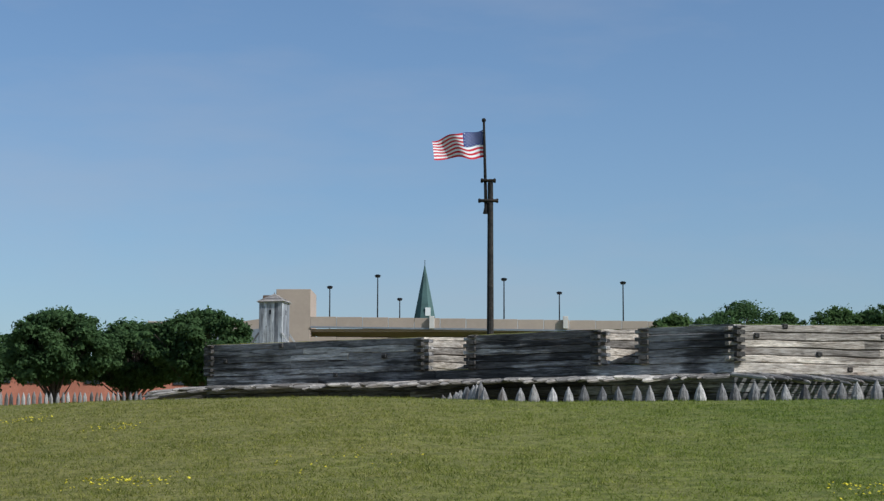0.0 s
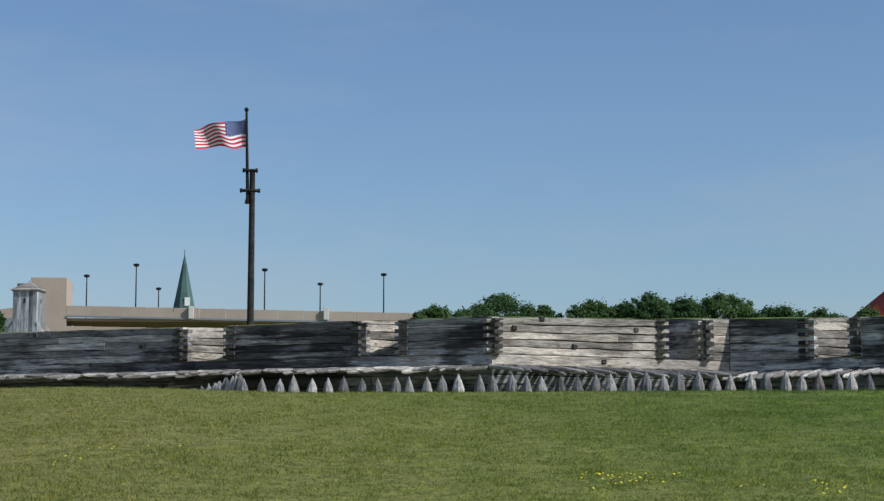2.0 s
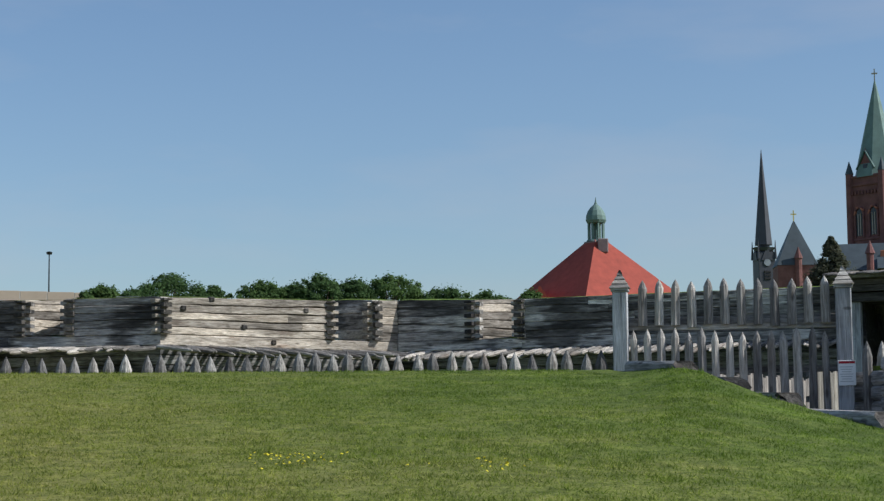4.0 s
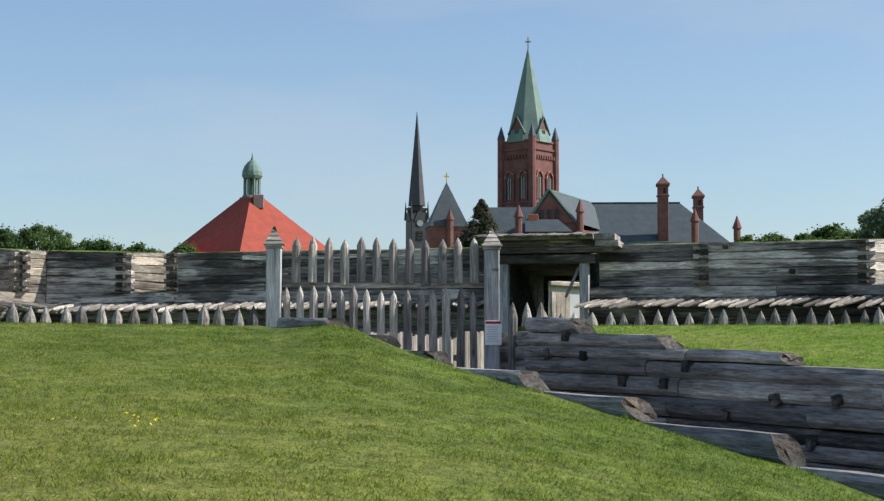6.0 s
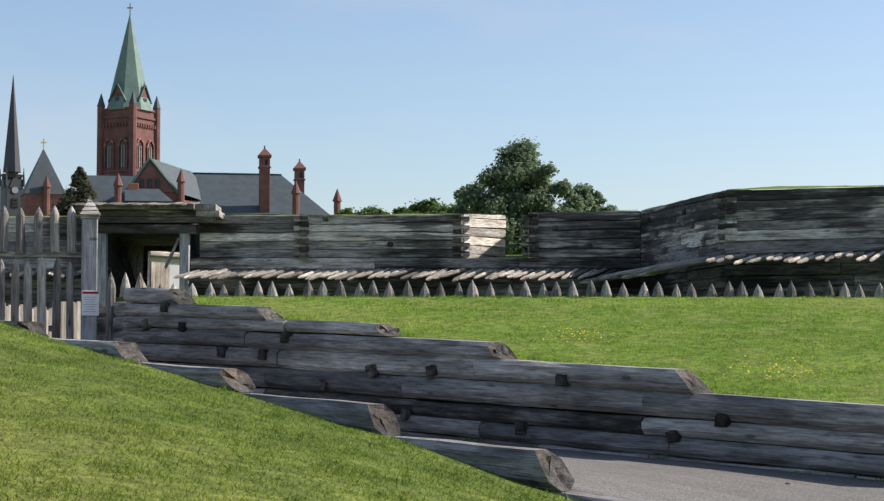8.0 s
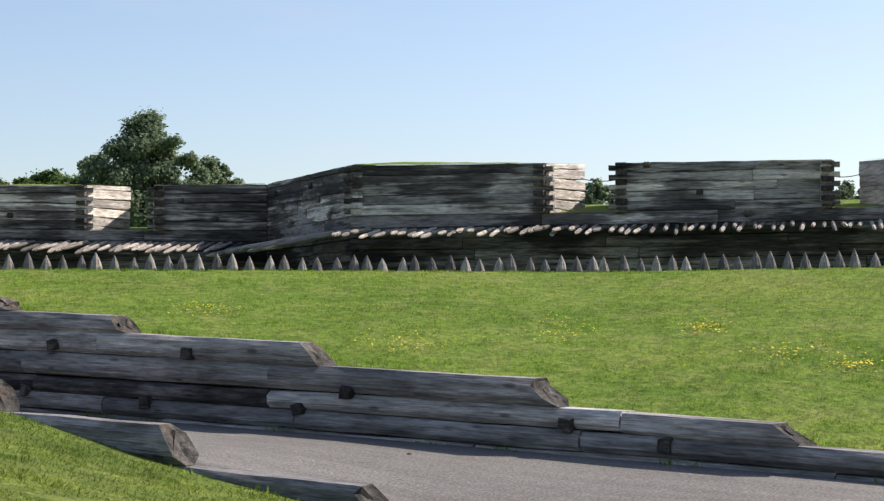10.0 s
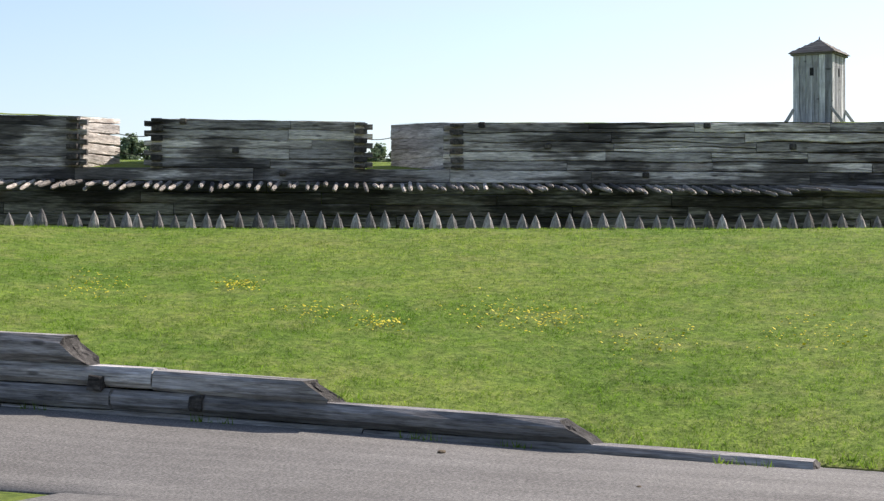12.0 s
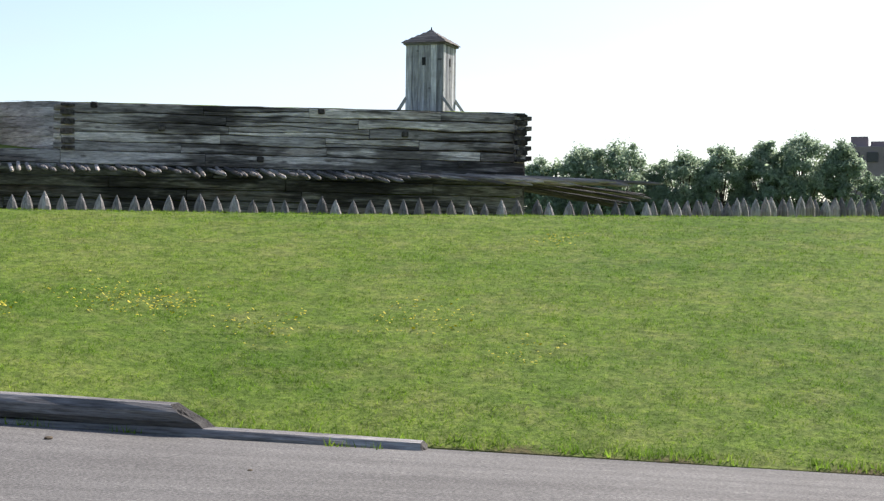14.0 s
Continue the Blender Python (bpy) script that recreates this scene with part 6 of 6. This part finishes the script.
part("turret_cap", cone_bm(0.6, 0.05, 1.5, 8, (0.1, -ww * 0.5, h_of(d, 5.35))), BRICK, p_)

# slim dark steeple with a clock stage
s, d = facing("steeple", "slim dark slate steeple with a clock stage", "steeple", 28.42, 330, turn=20)
DARKSLATE = plain_mat("dark_slate", (0.055, 0.058, 0.07), 0.5, 0.2, 0.5)
part("needle", cone_bm(w_of(d, 0.58) / 2, 0.05, h_of(d, 8.85) - h_of(d, 5.85), 8, (0, 0, h_of(d, 5.85))), DARKSLATE, s)
part("stage", cone_bm(w_of(d, 0.44) / 2, w_of(d, 0.40) / 2, h_of(d, 5.85) - h_of(d, 5.5), 8, (0, 0, h_of(d, 5.5))), DARKSLATE, s)
part("balcony", cone_bm(w_of(d, 0.62) / 2, w_of(d, 0.74) / 2, 0.6, 8, (0, 0, h_of(d, 5.66))), DARKSLATE, s)
part("shaft", box_bm(w_of(d, 0.56), w_of(d, 0.56), h_of(d, 5.62), (0, 0, 0), 0.1), DARKSLATE, s)
sw = w_of(d, 0.56) / 2
for side in range(4):
    bm = bmesh.new()
    q = [bm.verts.new(p) for p in ((-1.1, -sw - 0.15, h_of(d, 5.35)), (1.1, -sw - 0.15, h_of(d, 5.35)), (0, -sw - 0.15, h_of(d, 5.8)), (-1.1, -0.2, h_of(d, 5.35)), (1.1, -0.2, h_of(d, 5.35)), (0, -0.2, h_of(d, 5.8)))]
    for f in ((0, 1, 2), (3, 5, 4), (0, 3, 4, 1), (1, 4, 5, 2), (2, 5, 3, 0)):
        bm.faces.new([q[i] for i in f])
    bmesh.ops.rotate(bm, verts=bm.verts, cent=(0, 0, 0), matrix=Matrix.Rotation(side * math.pi / 2, 3, 'Z'))
    part("gablet", bm, DARKSLATE, s)
    bm = cone_bm(0.3, 0.04, 3.4, 6, (sw, -sw, h_of(d, 5.4)))
    bmesh.ops.rotate(bm, verts=bm.verts, cent=(0, 0, 0), matrix=Matrix.Rotation(side * math.pi / 2, 3, 'Z'))
    part("corner_pinnacle", bm, DARKSLATE, s)
bm = cone_bm(0.62, 0.62, 0.1, 16)
bmesh.ops.rotate(bm, verts=bm.verts, cent=(0, 0, 0), matrix=Matrix.Rotation(math.pi / 2, 3, 'X'))
ob = part("clock_face", bm, STEELGREY, s)
ob.location = (0, -w_of(d, 0.28) - 0.05, h_of(d, 5.28))
for k in range(3):
    part("louvre", box_bm(1.2, 0.2, 0.4, (0, -w_of(d, 0.28) - 0.05, h_of(d, 4.75) + k * 0.6), 0.02), SHADOWED, s)

# green-roofed kiosk top and brick block on the right
s, d = facing("small_turret", "small green copper roof point above the wall", "roof", 47.5, 140)
part("roof", cone_bm(w_of(d, 0.45) / 2, 0.05, 0.8, 6, (0, 0, h_of(d, 4.93) - 0.8)), COPPER, s)
part("wall", box_bm(0.8, 0.8, h_of(d, 4.93) - 0.8, (0, 0, 0), 0.02), STONE, s)
s, d = facing("brick_block", "dark brown flat-roofed brick building behind trees", "building", 95.3, 150)
# haze over the backlit brick is mixed into this lighter tone
DKBRICK = plain_mat("hazy_brown_brick", (0.25, 0.21, 0.22), 0.85, 0.2, 0.6)
part("wall", box_bm(w_of(d, 3.6), 10, h_of(d, 4.25), (0, 5, 0), 0.05), DKBRICK, s)
part("penthouse", box_bm(1.4, 3, h_of(d, 4.62) - h_of(d, 4.25), (-3.4, 4, h_of(d, 4.25)), 0.03), DKBRICK, s)
part("penthouse", box_bm(5.0, 3, h_of(d, 4.48) - h_of(d, 4.25), (0.0, 4.5, h_of(d, 4.25)), 0.03), DKBRICK, s)
for k in range(6):
    part("window", box_bm(0.9, 0.15, 0.8, (-3.8 + 1.5 * k, -0.03, h_of(d, 3.75)), 0.02), GLASSY, s)

# ---- grass blades and flowers ----
rg = np.random.default_rng(7)
N = 900000
az = rg.uniform(radians(-17), radians(98), N)
R = crest_r(az)
r = 11.0 + (R - 11.0 + 0.25) * rg.uniform(0, 1, N) ** 0.9
x, y = r * np.sin(az), r * np.cos(az)
keep = ((x < PATH_L - 0.42) | (x > PATH_R + 0.42)) & ~((x > 9) & (x < PATH_R + 0.2) & (y < 10.4)) & ~((x > PATH_L - 1) & (y > 29.0) & (x < 18.3))
clump = np.sin(x * 3.1 + 2 * np.sin(y * 1.7)) * np.sin(y * 2.7 + 1.5 * np.sin(x * 2.3))
keep &= rg.uniform(0, 1, N) < 0.75 + 0.25 * clump
x, y, clump = x[keep], y[keep], clump[keep]
n = len(x)
z = ground_z(x, y)
h = (0.014 + 0.03 * rg.uniform(0, 1, n) ** 2) * (1 + 0.3 * clump)
a = rg.uniform(0, 2 * math.pi, n)
w = rg.uniform(0.004, 0.009, n)
lean = rg.normal(size=(n, 2)) * 0.035
dx, dy = np.cos(a) * w, np.sin(a) * w
# longer tufts along the log walls and the edge of the path
ne = 9000
ey = rg.uniform(-4, 28.5, ne)
side = rg.uniform(0, 1, ne)
ex = np.where(side < 0.62, PATH_R + 0.34 + np.abs(rg.normal(size=ne)) * 0.16, np.where(side < 0.8, PATH_R - 0.03 - np.abs(rg.normal(size=ne)) * 0.05, PATH_L - 0.44 - np.abs(rg.normal(size=ne)) * 0.12))
patchy = np.sin(ey * 2.1) + np.sin(ey * 5.3 + 1) > np.where(side < 0.62, -0.9, 0.6)
patchy &= ~((side >= 0.8) & (ey < 10.6)) & ~((side >= 0.62) & (side < 0.8) & (ey < 3))
ex, ey = ex[patchy], ey[patchy]
ne = len(ex)
inside = (ex < PATH_R) & (ex > PATH_L)
ez = np.where(inside, path_z(ey), ground_z(ex, ey))
x, y, z = np.concatenate([x, ex]), np.concatenate([y, ey]), np.concatenate([z, ez])
h = np.concatenate([h, rg.uniform(0.03, 0.11, ne)])
dx, dy = np.concatenate([dx, rg.normal(size=ne) * 0.006]), np.concatenate([dy, rg.normal(size=ne) * 0.006])
lean = np.concatenate([lean, rg.normal(size=(ne, 2)) * 0.035])
n = len(x)
tri = np.stack([np.stack([x - dx, y - dy, z - 0.01], -1), np.stack([x + dx, y + dy, z - 0.01], -1), np.stack([x + lean[:, 0], y + lean[:, 1], z + h], -1)], 1).reshape(-1, 3)
me = bpy.data.meshes.new("grass")
me.vertices.add(3 * n)
me.vertices.foreach_set("co", tri.ravel())
me.loops.add(3 * n)
me.loops.foreach_set("vertex_index", np.arange(3 * n))
me.polygons.add(n)
me.polygons.foreach_set("loop_start", np.arange(0, 3 * n, 3))
me.update()
me.validate()
me.materials.append(BLADE)
tagged(new("grass", me), "short green and straw-coloured grass blades on the lawn", "grass", kind="stuff")


def lawn_hit(az, el):
    """Where a line of sight from the tripod meets the lawn."""
    for r in np.arange(12.0, 36.0, 0.05):
        p = place(az, r, el)
        if float(ground_z(p.x, p.y)) >= p.z:
            return p
    return place(az, 30, 0)


FLOWERS = [(62.26, 0.08, 0.30, 50), (57.77, 0.23, 0.38, 27), (57.6, -0.16, 0.56, 54), (52.44, -0.39, 0.50, 36), (64.95, -0.74, 0.50, 36), (66.7, -1.11, 0.28, 42), (70.8, -0.85, 0.62, 54), (72.35, -1.04, 0.44, 42), (80.2, -1.37, 0.62, 36), (84.6, 1.17, 0.38, 21), (75.3, -1.63, 0.62, 30), (83.6, -2.44, 0.50, 15), (-10.3, -0.67, 0.44, 54), (-13.3, 1.27, 0.50, 36), (13.3, -0.84, 0.38, 42), (-10.2, 1.08, 0.38, 27), (-3.8, 0, 0.75, 15), (19.8, -1.1, 0.38, 18), (46.3, 0.69, 0.44, 72), (53, -0.4, 0.44, 36)]
vs, fs = [], []
for az, el, spread, count in FLOWERS:
    c = lawn_hit(az, el)
    side = Vector((math.cos(radians(az)), -math.sin(radians(az)), 0))
    fwd = Vector((math.sin(radians(az)), math.cos(radians(az)), 0))
    for k in range(int(count * (1.9 if az > 60 else 1.2))):
        p = c + side * float(rg.normal() * spread * 0.65) + fwd * float(rg.normal() * spread * 0.9)
        zz = float(ground_z(p.x, p.y)) + float(rg.uniform(0.035, 0.075))
        o = len(vs)
        rr = float(rg.uniform(0.010, 0.019) * (1.25 if az > 60 else 1.0))
        tilt = rg.normal(size=2) * 0.3
        for i in range(6):
            t = math.pi * i / 3
            vs.append((p.x + rr * math.cos(t), p.y + rr * math.sin(t), zz + rr * (math.cos(t) * tilt[0] + math.sin(t) * tilt[1])))
        vs.append((p.x, p.y, zz + 0.008))
        fs += [(o + i, o + (i + 1) % 6, o + 6) for i in range(6)]
fl_ = mesh_ob("flowers", vs, fs, FLOWER)
tagged(fl_, "scattered small yellow flowers in the lawn", "flowers", kind="stuff")

for cx, cy, s in ((16.9, 6.6, 0.04), (16.6, 12.6, 0.028), (15.6, 4.2, 0.025), (17.2, 17.0, 0.028)):
    bm = bmesh.new()
    bmesh.ops.create_icosphere(bm, subdivisions=2, radius=s)
    for v in bm.verts:
        v.co = Vector((v.co.x * 1.5, v.co.y, v.co.z * 0.55)) * (1 + 0.25 * noise.noise(v.co * 30 + Vector((cx, cy, 0))))
    ob = part("clod", bm, EARTH)
    ob.location = (cx, cy, float(path_s(cx, cy)) + 0.022 + s * 0.25)
    tagged(ob, "small brown clod of earth on the path", "clod", group="clods on the path")
